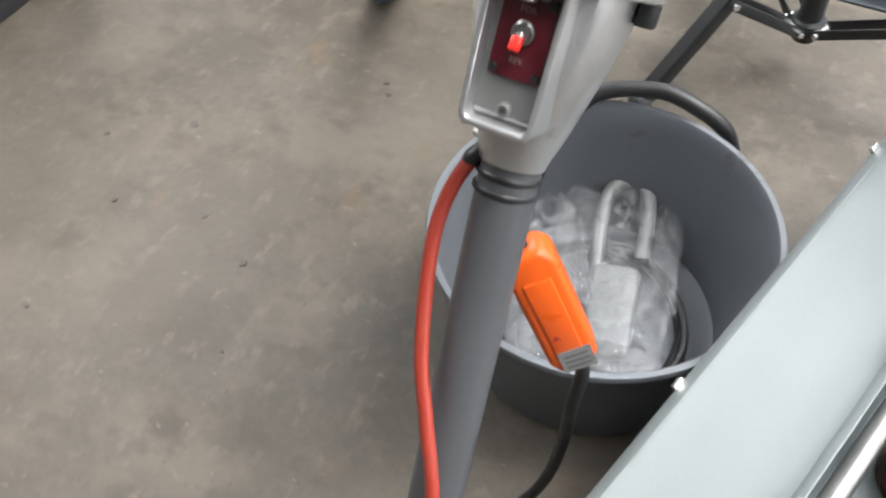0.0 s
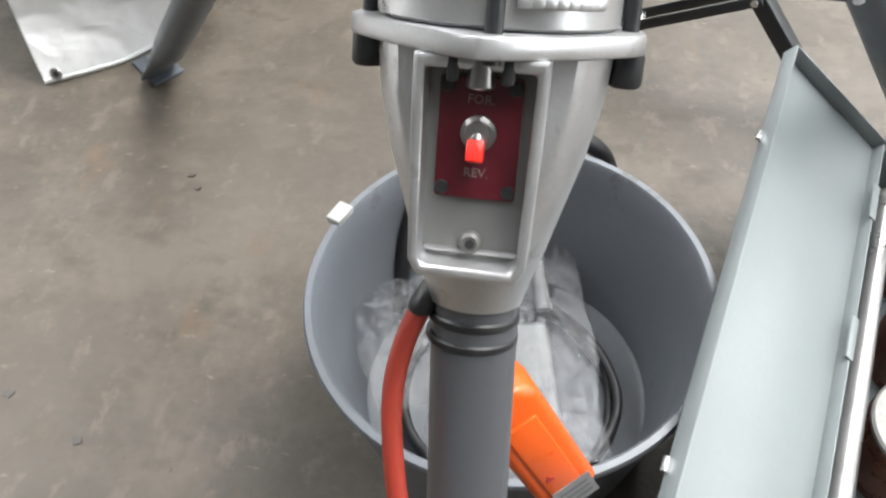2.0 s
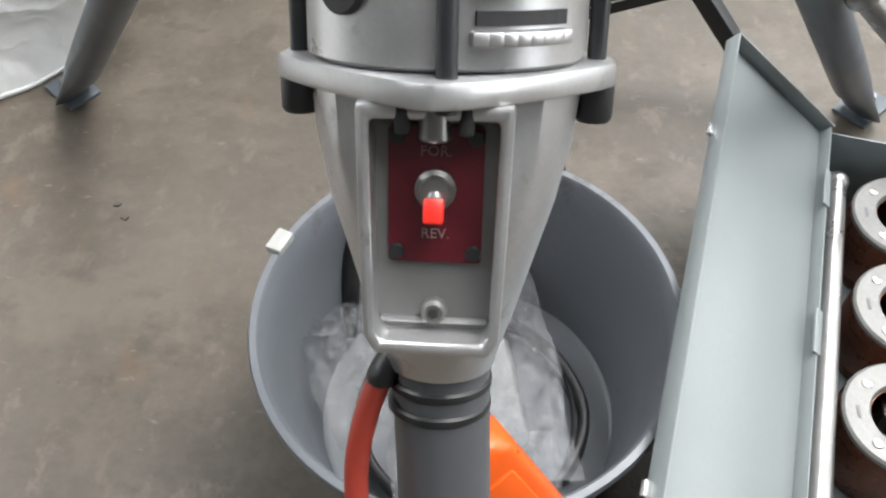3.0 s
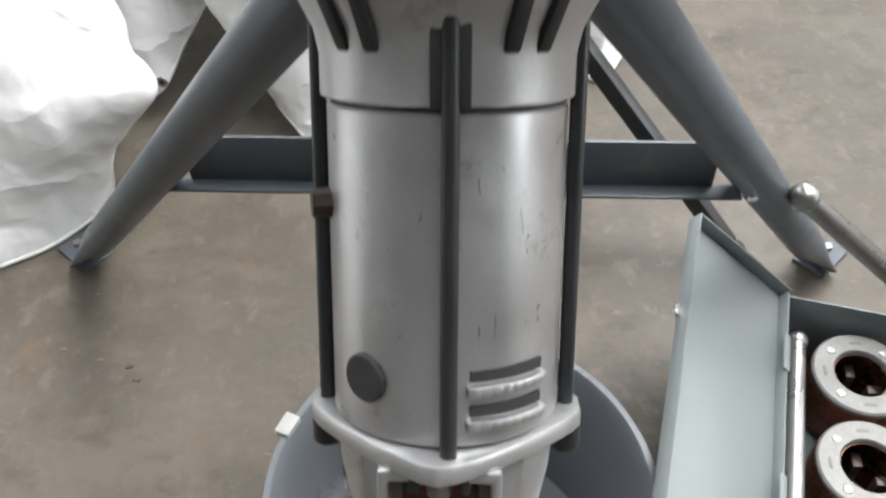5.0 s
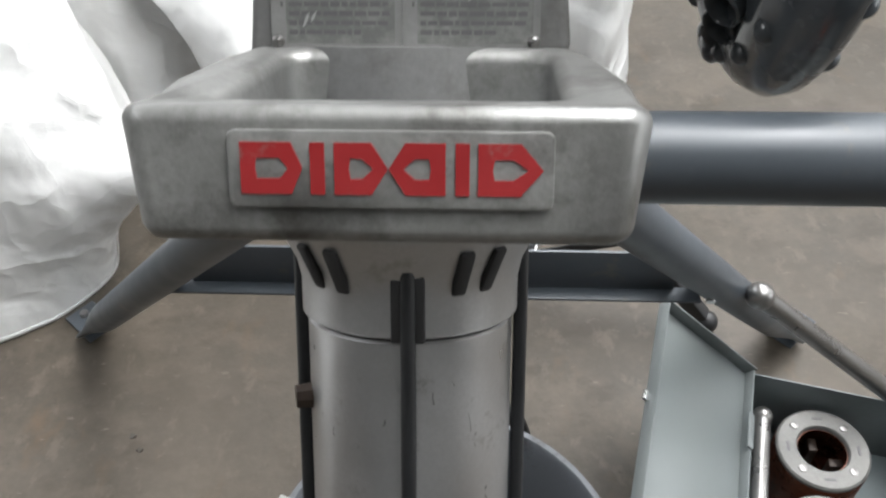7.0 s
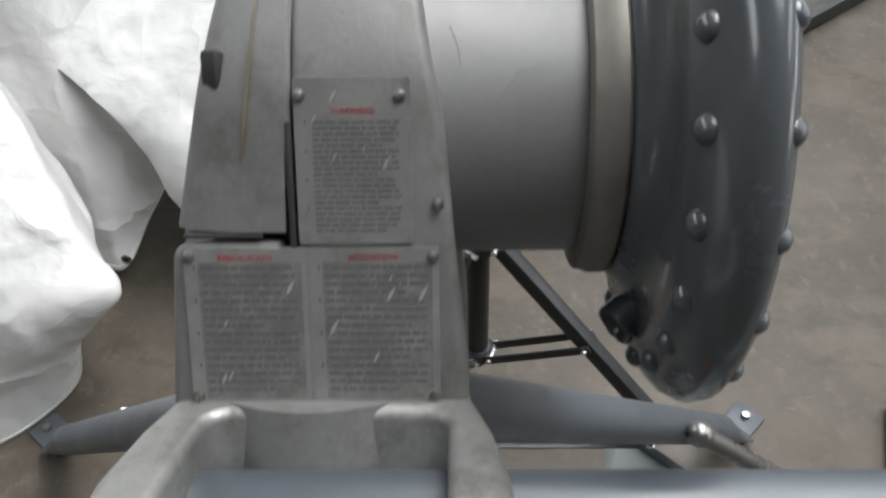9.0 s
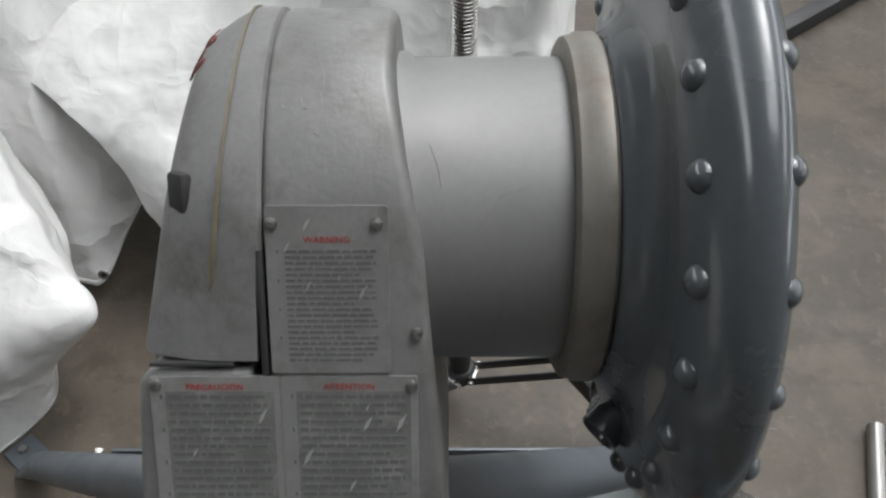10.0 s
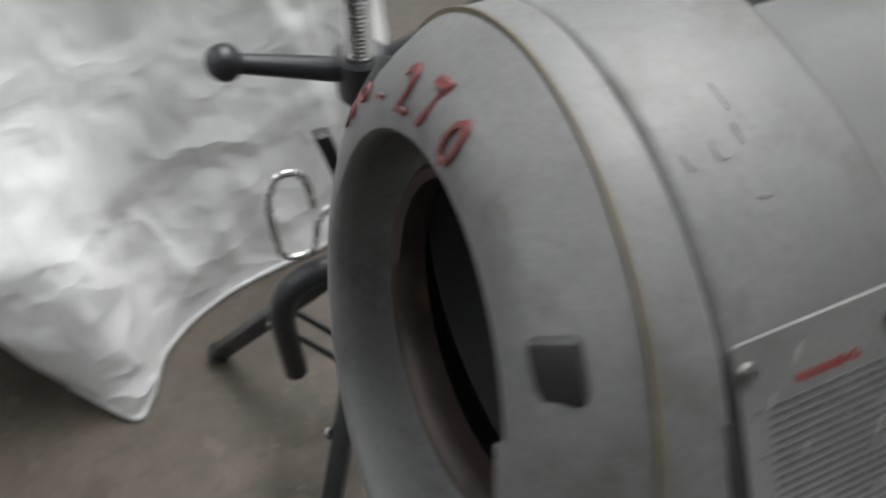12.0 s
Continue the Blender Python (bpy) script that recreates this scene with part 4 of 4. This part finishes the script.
shell = prism([(-0.024, 0.012), (-0.024, plen - 0.018), (-0.014, plen), (0.014, plen), (0.024, plen - 0.018), (0.024, 0.012), (0.014, 0.0), (-0.014, 0.0)], -0.018, 0.018, "xz", 0.007, 3)
shell = part("case", shell, ORANGE, plug, "bright orange moulded shell", PM)
part("rib", prism([(-0.013, 0.03), (-0.013, plen - 0.03), (0.013, plen - 0.03), (0.013, 0.03)], 0.016, 0.0205, "xz", 0.002, 2), ORANGE, plug, "raised orange panel", PM)
part("rating_label", prism([(-0.020, plen - 0.036), (-0.020, plen - 0.008), (0.012, plen - 0.008), (0.012, plen - 0.036)], 0.0200, 0.0212, "xz"), PLATE, plug, "small pale rating label", PM)
for k in range(3):
    part("text_bar", prism([(-0.016, plen - 0.030 + 0.007 * k), (-0.016, plen - 0.027 + 0.007 * k), (0.008, plen - 0.027 + 0.007 * k), (0.008, plen - 0.030 + 0.007 * k)], 0.0211, 0.0215, "xz"), INK, plug, "", PM)
part("indicator", prism([(0.006, plen * 0.62), (0.002, plen * 0.66), (0.010, plen * 0.66)], 0.0204, 0.0212, "xz"), REDPAINT, plug, "dark red test mark", PM)
part("lead", hose([pb - ax * 0.01, pb + ax * 0.02, Vector((0.075, -0.205, 0.30)), Vector((0.070, -0.205, 0.20)), Vector((0.055, -0.2, 0.08)), Vector((0.035, -0.215, 0.014)), Vector((0.0, -0.27, 0.0075)), Vector((-0.08, -0.40, 0.0075)), Vector((-0.05, -0.55, 0.0075))], 0.0072, 14), RUBBER, plug, "black rubber lead")
part("lead", hose([pa + ax * 0.01, pa - ax * 0.03, Vector((-0.008, -0.16, 0.60)), Vector((-0.005, -0.13, 0.645))], 0.0065, 12), RUBBER, plug, "black rubber lead")

# ---- what lies in the tub ----
def coil(center, radius, turns, r, z0, mat, name, label, seed, group=""):
    rng = random.Random(seed)
    pts = []
    n = int(turns * 10)
    for k in range(n + 1):
        a = 2 * math.pi * k / 10
        rr = radius + rng.uniform(-0.006, 0.006)
        pts.append((center[0] + rr * math.cos(a), center[1] + rr * math.sin(a), z0 + 0.004 * k / 10 * 2 + rng.uniform(0, 0.003)))
    ob = part(name, hose(pts, r, 10, steps=5), mat)
    return tagged(ob, label, "cable", group)


coil((0.0, 0.065), 0.135, 3.2, 0.0062, 0.015, RUBBER, "cable_coil", "coiled black rubber cable lying in the tub", 2)
hose_arc = part("black_hose", hose([(-0.165, 0.17, 0.03), (-0.150, 0.215, 0.16), (-0.11, 0.275, 0.246), (-0.03, 0.312, 0.262), (0.035, 0.315, 0.252), (0.085, 0.318, 0.215), (0.105, 0.325, 0.12), (0.11, 0.34, 0.014)], 0.012, 14), RUBBER)
tagged(hose_arc, "thick black rubber hose looped over the tub rim", "hose")


def crumpled(name, label, center, size, height, seed, turn=0.0):
    """A clear film bag: a crumpled pillow with sharp facets."""
    n = 30
    off = Vector((seed * 7.1, seed * 3.3, 0))
    bm = bmesh.new()
    grid = {}
    for side in (1, -1):
        for i in range(n + 1):
            for j in range(n + 1):
                u, v = 2 * i / n - 1, 2 * j / n - 1
                edge = max(0.0, (1 - abs(u) ** 3) * (1 - abs(v) ** 3))
                p = Vector((u, v, 0))
                ridge = abs(noise.noise(p * 2.0 + off)) + 0.7 * abs(noise.noise(p * 4.6 + off)) + 0.6 * abs(noise.noise(p * 9 + off))
                z = side * height * edge ** 0.5 * (0.45 + 0.9 * ridge) if side > 0 else -height * 0.25 * edge
                du = 0.08 * noise.noise(p * 2.2 + off * 2)
                dv = 0.08 * noise.noise(p * 2.4 - off)
                if side < 0 and (i in (0, n) or j in (0, n)):
                    grid[(side, i, j)] = grid[(1, i, j)]
                else:
                    grid[(side, i, j)] = bm.verts.new(((u + du) * size[0] / 2, (v + dv) * size[1] / 2, z))
        for i in range(n):
            for j in range(n):
                q = [grid[(side, a, b)] for a, b in ((i, j), (i + 1, j), (i + 1, j + 1), (i, j + 1))]
                if len(set(q)) == 4:
                    try:
                        bm.faces.new(q)
                    except ValueError:
                        pass
    ob = part(name, bm, FILM, None, "", Matrix.Translation(center) @ Matrix.Rotation(radians(turn), 4, "Z"), smooth=0)
    return tagged(ob, label, "bag", "bags in the tub")


grip = thing("grey_hand_tool", "pale grey moulded tool with a loop grip inside a bag", "tool", Matrix.Translation((0.005, 0.15, 0.055)) @ Matrix.Rotation(radians(15), 4, "Z") @ Matrix.Rotation(radians(14), 4, "X"))
part("grip_loop", hose([(-0.03, -0.02, 0), (-0.034, 0.09, 0.004), (-0.02, 0.135, 0.008), (0.015, 0.14, 0.008), (0.032, 0.11, 0.006), (0.034, 0.02, 0)], 0.011, 12), GREYCARD, grip)
part("body", prism(rounded(-0.035, -0.14, 0.036, 0.0, 0.014), -0.012, 0.02, "xy", 0.008, 3), GREYCARD, grip)
crumpled("clear_bag", "crumpled clear plastic bag around a grey tool", (0.0, 0.115, 0.065), (0.20, 0.33), 0.055, 3, 12)
crumpled("clear_bag", "crumpled clear plastic bag slumped in the tub", (-0.115, 0.10, 0.075), (0.17, 0.17), 0.07, 5, 30)
crumpled("clear_bag", "crumpled clear plastic bag slumped in the tub", (0.01, -0.03, 0.05), (0.20, 0.11), 0.035, 8, 8)
for k in range(3):
    part_ob = part("brass_fitting", rod((0.062 + 0.012 * k, 0.015 - 0.014 * k, 0.018), (0.07 + 0.012 * k, 0.0 - 0.014 * k, 0.03), 0.007, 0.005, 8), STEEL)
    tagged(part_ob, "small steel fitting lying in the tub", "fitting", "fittings in the tub")


# ---- tarpaulins ----
def spline(p0, p1, p2, p3, t):
    return 0.5 * (2 * p1 + (p2 - p0) * t + (2 * p0 - 5 * p1 + 4 * p2 - p3) * t * t + (3 * p1 - p0 - 3 * p2 + p3) * t**3)


def refine(line, steps):
    out = []
    for i in range(len(line) - 1):
        for k in range(steps):
            out.append(spline(line[max(i - 1, 0)], line[i], line[i + 1], line[min(i + 2, len(line) - 1)], k / steps))
    return out + [line[-1]]


def cloth(name, label, rows, seed, steps=(22, 20), fold=0.022):
    """A stiff woven sheet hung over something: control rows from the hem upwards."""
    rows = [refine([Vector(p) for p in row], steps[0]) for row in rows]
    cols = [refine(list(c), steps[1]) for c in zip(*rows)]
    bm = bmesh.new()
    off = Vector((seed * 11.3, seed * 5.7, seed * 2.9))
    rng = random.Random(seed)
    axes = []
    for amp in (0.7, 0.55, 0.5, 0.4):
        d1 = Vector((rng.uniform(-1, 1), rng.uniform(-1, 1), rng.uniform(-1, 1))).normalized()
        d2 = d1.orthogonal().normalized()
        axes.append((d1, d2, d1.cross(d2), amp))
    vs = []
    ni, nj = len(cols), len(cols[0])
    for i in range(ni):
        line = []
        for j in range(nj):
            p = cols[i][j]
            du = cols[min(i + 1, ni - 1)][j] - cols[max(i - 1, 0)][j]
            dv = cols[i][min(j + 1, nj - 1)] - cols[i][max(j - 1, 0)]
            n = du.cross(dv).normalized()
            q = Vector((p.x * 1.2, p.y * 1.2, p.z * 0.8)) + off
            w = fold * (0.4 - 1.6 * abs(noise.noise(q * 1.7)))
            for d1, d2, d3, amp in axes:
                c = Vector((q.dot(d1) * 7.0, q.dot(d2) * 1.1, q.dot(d3) * 1.6))
                w += amp * fold * (0.3 - 1.9 * abs(noise.noise(c + off)))
            for d1, d2, d3, amp in axes[:2]:
                c = Vector((q.dot(d3) * 13.0, q.dot(d1) * 2.0, q.dot(d2) * 2.5))
                w += 0.35 * amp * fold * (0.3 - 2.2 * abs(noise.noise(c - off)))
            w += 0.10 * fold * (0.35 - 1.8 * abs(noise.noise(q * 17 + off)))
            w *= min(1.0, 0.15 + j / 14)
            line.append(bm.verts.new(p + n * w))
        vs.append(line)
    for i in range(ni - 1):
        for j in range(nj - 1):
            bm.faces.new((vs[i][j], vs[i + 1][j], vs[i + 1][j + 1], vs[i][j + 1]))
    bm.normal_update()
    strip = bmesh.new()
    band = [[strip.verts.new(line[j].co + line[j].normal * 0.0018) for j in range(3)] for line in vs]
    for a, b in zip(band, band[1:]):
        for j in range(2):
            strip.faces.new((a[j], b[j], b[j + 1], a[j + 1]))
    ob = part(name, bm, TARP, smooth=60)
    sol = ob.modifiers.new("thickness", "SOLIDIFY")
    sol.thickness = 0.0015
    # folded hem, welded along the lower edge
    hem = part("hem", strip, TARP, ob, "folded welded hem", smooth=60)
    sol = hem.modifiers.new("thickness", "SOLIDIFY")
    sol.thickness = 0.0012
    return tagged(ob, label, "tarpaulin", "tarpaulins")


near_tarp = cloth("tarpaulin", "creased white tarpaulin with eyelets draped to the floor", [
    [(-0.890, 0.565, 0.004), (-0.82, 0.607, 0.004), (-0.757, 0.655, 0.006), (-0.690, 0.745, 0.02), (-0.700, 0.83, 0.05), (-0.72, 0.95, 0.04)],
    [(-0.92, 0.60, 0.15), (-0.83, 0.63, 0.15), (-0.74, 0.67, 0.14), (-0.655, 0.75, 0.14), (-0.67, 0.84, 0.14), (-0.72, 0.97, 0.12)],
    [(-0.95, 0.64, 0.30), (-0.82, 0.665, 0.30), (-0.69, 0.695, 0.29), (-0.540, 0.753, 0.270), (-0.60, 0.87, 0.23), (-0.70, 1.0, 0.20)],
    [(-1.06, 0.74, 0.54), (-0.90, 0.755, 0.49), (-0.77, 0.79, 0.44), (-0.632, 0.86, 0.375), (-0.66, 0.96, 0.31), (-0.74, 1.08, 0.26)],
    [(-1.20, 0.88, 0.82), (-1.02, 0.90, 0.74), (-0.88, 0.93, 0.65), (-0.735, 0.98, 0.53), (-0.76, 1.08, 0.42), (-0.82, 1.18, 0.34)],
    [(-1.40, 1.08, 1.15), (-1.2, 1.10, 1.04), (-1.03, 1.13, 0.90), (-0.88, 1.17, 0.72), (-0.90, 1.26, 0.58), (-0.95, 1.35, 0.45)],
    [(-1.50, 1.30, 1.22), (-1.3, 1.33, 1.12), (-1.12, 1.36, 0.98), (-0.98, 1.40, 0.80), (-0.98, 1.46, 0.64), (-1.02, 1.52, 0.50)],
    [(-1.55, 1.60, 0.90), (-1.35, 1.62, 0.85), (-1.2, 1.64, 0.75), (-1.05, 1.66, 0.60), (-1.05, 1.68, 0.45), (-1.08, 1.70, 0.30)],
    [(-1.58, 1.75, 0.004), (-1.4, 1.76, 0.004), (-1.25, 1.77, 0.004), (-1.1, 1.78, 0.004), (-1.1, 1.78, 0.004), (-1.12, 1.78, 0.004)],
], 1, fold=0.017)
back_tarp = cloth("tarpaulin", "creased white tarpaulin hanging behind the machine", [
    [(-0.86, 1.06, 0.05), (-0.70, 1.02, 0.06), (-0.644, 1.02, 0.07), (-0.600, 1.13, 0.13), (-0.55, 1.24, 0.17), (-0.46, 1.28, 0.10)],
    [(-0.90, 1.12, 0.25), (-0.76, 1.10, 0.25), (-0.68, 1.10, 0.25), (-0.62, 1.20, 0.30), (-0.56, 1.29, 0.32), (-0.48, 1.33, 0.28)],
    [(-1.0, 1.25, 0.55), (-0.86, 1.22, 0.55), (-0.76, 1.22, 0.55), (-0.70, 1.30, 0.58), (-0.63, 1.37, 0.60), (-0.55, 1.41, 0.58)],
    [(-1.1, 1.42, 0.95), (-0.98, 1.40, 0.95), (-0.90, 1.40, 0.95), (-0.82, 1.45, 0.96), (-0.75, 1.50, 0.97), (-0.68, 1.54, 0.97)],
    [(-1.2, 1.62, 1.4), (-1.1, 1.60, 1.4), (-1.0, 1.60, 1.4), (-0.92, 1.62, 1.4), (-0.86, 1.65, 1.4), (-0.8, 1.68, 1.4)],
], 2, fold=0.012)
main_tarp = cloth("tarpaulin", "bright white tarpaulin hanging in stiff folds to the floor", [
    [(-0.4, 0.975, 0.06), (-0.322, 0.905, 0.004), (-0.285, 0.935, 0.004), (-0.235, 1.03, 0.004), (-0.1, 1.11, 0.004), (0.1, 1.145, 0.004), (0.2, 1.17, 0.004), (0.27, 1.15, 0.004), (0.37, 1.4, 0.004)],
    [(-0.52, 1.045, 0.23), (-0.385, 0.975, 0.19), (-0.29, 0.99, 0.18), (-0.225, 1.09, 0.17), (-0.1, 1.16, 0.16), (0.1, 1.19, 0.16), (0.2, 1.215, 0.16), (0.28, 1.2, 0.16), (0.37, 1.43, 0.17)],
    [(-0.615, 1.115, 0.4), (-0.46, 1.06, 0.38), (-0.33, 1.08, 0.37), (-0.23, 1.16, 0.36), (-0.1, 1.22, 0.36), (0.1, 1.25, 0.36), (0.2, 1.27, 0.36), (0.29, 1.27, 0.36), (0.375, 1.47, 0.36)],
    [(-0.91, 1.353, 0.536), (-0.69, 1.32, 0.558), (-0.443, 1.35, 0.588), (-0.263, 1.34, 0.649), (-0.1, 1.32, 0.68), (0.1, 1.34, 0.68), (0.21, 1.36, 0.68), (0.3, 1.37, 0.68), (0.38, 1.53, 0.68)],
    [(-1.40, 1.898, 0.789), (-1.08, 1.884, 0.842), (-0.678, 1.896, 0.884), (-0.329, 1.666, 0.982), (-0.1, 1.46, 1.05), (0.1, 1.47, 1.05), (0.22, 1.48, 1.05), (0.31, 1.49, 1.05), (0.39, 1.6, 1.05)],
    [(-1.828, 2.602, 1.365), (-1.441, 2.602, 1.442), (-0.938, 2.531, 1.518), (-0.384, 2.049, 1.508), (-0.1, 1.65, 1.5), (0.1, 1.66, 1.5), (0.22, 1.66, 1.5), (0.31, 1.67, 1.5), (0.4, 1.72, 1.5)],
    [(-1.65, 2.9, 1.5), (-1.35, 2.9, 1.58), (-1.005, 2.81, 1.62), (-0.48, 2.36, 1.62), (-0.1, 2.0, 1.62), (0.1, 2.0, 1.62), (0.22, 2.0, 1.6), (0.31, 2.0, 1.58), (0.42, 2.0, 1.55)],
    [(-1.65, 3.35, 1.2), (-1.35, 3.35, 1.2), (-1.005, 3.26, 1.2), (-0.48, 2.81, 1.2), (-0.1, 2.45, 1.2), (0.1, 2.45, 1.2), (0.22, 2.45, 1.2), (0.31, 2.45, 1.2), (0.42, 2.45, 1.2)],
    [(-1.65, 3.4, 0.004), (-1.35, 3.4, 0.004), (-1.005, 3.31, 0.004), (-0.48, 2.86, 0.004), (-0.1, 2.5, 0.004), (0.1, 2.5, 0.004), (0.22, 2.5, 0.004), (0.31, 2.5, 0.004), (0.42, 2.5, 0.004)],
], 3, fold=0.017)
for host, p, tilt in ((near_tarp, (-0.866, 0.574, 0.022), 70), (back_tarp, (-0.640, 1.012, 0.095), 80)):
    part("eyelet", lathe([(0, 0.006), (0, 0.011), (0.0015, 0.012), (0.003, 0.011), (0.003, 0.006), (0, 0.006)], 20), STEEL, host, "dark metal eyelet", Matrix.Translation(p) @ Matrix.Rotation(radians(tilt), 4, "X"))
    # The sheet is unpierced; a dark disc paints the shade in the hole.
    part("eyelet_hole", lathe([(0.0008, 0), (0.0008, 0.0065), (0.002, 0.006), (0.002, 0)], 16), DARK, host, "", Matrix.Translation(p) @ Matrix.Rotation(radians(tilt), 4, "X"))

# ---- folding jack stand behind the machine ----
J = Vector((0.105, 0.765, 0))
jack = thing("jack_stand", "black folding pipe jack stand with threaded screw and ball feet", "jack stand", Matrix.Translation(J))
part("column", rod((0, 0, 0.07), (0, 0, 0.60), 0.021, seg=24), BLACK, jack, "black column tube")
part("upper_collar", rod((0, 0, 0.38), (0, 0, 0.43), 0.032, seg=24, bevel=0.004), BLACK, jack)
part("lower_collar", rod((0, 0, 0.085), (0, 0, 0.115), 0.030, seg=24, bevel=0.004), BLACK, jack)
feet = [Vector((-0.256, 0.209, 0.022)), Vector((-0.21, -0.235, 0.022)), Vector((0.34, -0.115, 0.022))]
for f in feet:
    flat = Vector((f.x, f.y, 0)).normalized()
    sidev = Vector((-flat.y, flat.x, 0))
    top = flat * 0.035 + Vector((0, 0, 0.40))
    legd = f - top
    q = legd.to_track_quat("Z", "Y").to_matrix().to_4x4()
    leg = part("leg", block((0.028, 0.028, legd.length - 0.02), (0, 0, legd.length / 2 - 0.005), 0.003), BLACK, jack, "black square tube leg", Matrix.Translation(top) @ q)
    part("ball_foot", ball(f, 0.0215, 18), RUBBER, jack, "black rubber ball foot")
    knee = top + legd * 0.52
    for sgn in (-1, 1):
        a = flat * 0.03 + sidev * sgn * 0.019 + Vector((0, 0, 0.10))
        b = knee + sidev * sgn * 0.019
        d = b - a
        part("link_bar", block((0.004, 0.018, d.length + 0.02), (0, 0, d.length / 2), 0.001), BLACK, jack, "black flat link bar", Matrix.Translation(a) @ d.to_track_quat("Z", "Y").to_matrix().to_4x4())
    for c in (knee, flat * 0.03 + Vector((0, 0, 0.10)), top):
        part("pivot_bolt", rod(c - sidev * 0.027, c + sidev * 0.027, 0.0055, seg=8), BRIGHT, jack, "zinc pivot bolt")
screw = [(0.58, 0.0)]
for k in range(84):
    z = 0.58 + 0.0055 * k
    screw += [(z, 0.0150), (z + 0.0015, 0.0172), (z + 0.003, 0.0172), (z + 0.0045, 0.0150)]
screw += [(1.045, 0.0)]
part("threaded_screw", lathe(screw, 28), STEEL, jack, "bright threaded steel screw")
part("bent_bar", hose([(-0.02, 0, 0.425), (-0.09, 0, 0.425), (-0.132, 0, 0.405), (-0.150, 0, 0.36), (-0.152, 0, 0.29), (-0.150, 0, 0.205)], 0.0185, 14), BLACK, jack, "bent black tube bar")
part("screw_nut", rod((0, 0, 0.715), (0, 0, 0.775), 0.03, seg=20, bevel=0.004), BLACK, jack, "black lever nut")
for tip in (Vector((-0.145, 0.012, 0.797)), Vector((0.14, -0.02, 0.80))):
    part("lever_arm", rod((0, 0, 0.748), tip, 0.0155, 0.0105, 16), BLACK, jack, "black tapered lever arm")
    part("lever_ball", ball(tip, 0.0205, 18), BLACK, jack, "black ball knob")
part("spout_bracket", prism([(-0.065, 0.665), (-0.045, 0.665), (-0.020, 0.53), (-0.034, 0.53)], 0.0, 0.02, "xz", 0.003), BLACK, jack, "black flat bracket")
part("wire_hook", hose([(-0.02, 0.01, 0.53), (-0.055, 0.01, 0.535), (-0.075, 0.01, 0.515), (-0.085, 0.01, 0.47), (-0.105, 0.01, 0.458), (-0.13, 0.01, 0.475), (-0.135, 0.01, 0.56), (-0.125, 0.01, 0.605), (-0.105, 0.01, 0.617), (-0.085, 0.01, 0.60), (-0.078, 0.01, 0.545)], 0.0052, 10), BRIGHT, jack, "bent bright steel wire hook")

# ---- far things on the floor ----
pipe = part("steel_pipe", rod((0.900, 0.690, 0.0165), (0.76, 0.23, 0.0165), 0.0165, seg=24, bevel=0.002), STEEL)
tagged(pipe, "short steel pipe lying on the concrete floor", "pipe")
beam = part("steel_beam", block((0.9, 0.05, 0.05), (0, 0, 0.025), 0.004, turn=Matrix.Rotation(radians(38), 4, "Z")), BLACK, None, "", Matrix.Translation((1.40, 2.27, 0)))
tagged(beam, "dark square steel beam lying on the floor", "beam")
cabinet = thing("white_cabinet", "white cabinet on a black plinth", "cabinet", Matrix.Translation((-1.62, 0.05, 0)))
part("plinth", block((0.48, 0.78, 0.05), (0, 0, 0.025), 0.003), BLACK, cabinet, "black plinth")
part("body", block((0.50, 0.80, 0.75), (0, 0, 0.427), 0.006), material("white_enamel", (0.78, 0.78, 0.77), 0.35, vary=0.03, scale=3), cabinet, "white enamelled body")
part("door", block((0.012, 0.76, 0.68), (0.2565, 0, 0.43), 0.004), material("white_door_enamel", (0.76, 0.76, 0.75), 0.35, vary=0.03, scale=3), cabinet, "plain white door")
drips = None
rng = random.Random(9)
for x, y, r in ((-0.817, 0.142, 0.010), (-0.542, -0.073, 0.009), (-0.663, -0.023, 0.009), (-0.827, -0.065, 0.007), (-0.555, 0.394, 0.007), (-0.535, 0.368, 0.006), (-0.80, -0.30, 0.006), (-0.47, -0.22, 0.005), (-0.95, 0.05, 0.006)):
    ring = [(x + r * rng.uniform(0.6, 1.1) * math.cos(2 * math.pi * k / 11), y + r * rng.uniform(0.5, 1.0) * math.sin(2 * math.pi * k / 11)) for k in range(11)]
    drips = prism(ring, -0.001, 0.0019, "xy", bm=drips)
tagged(part("oil_drips", drips, DRIP, smooth=0), "small dark oil drips dried on the concrete", "stains", kind="stuff")
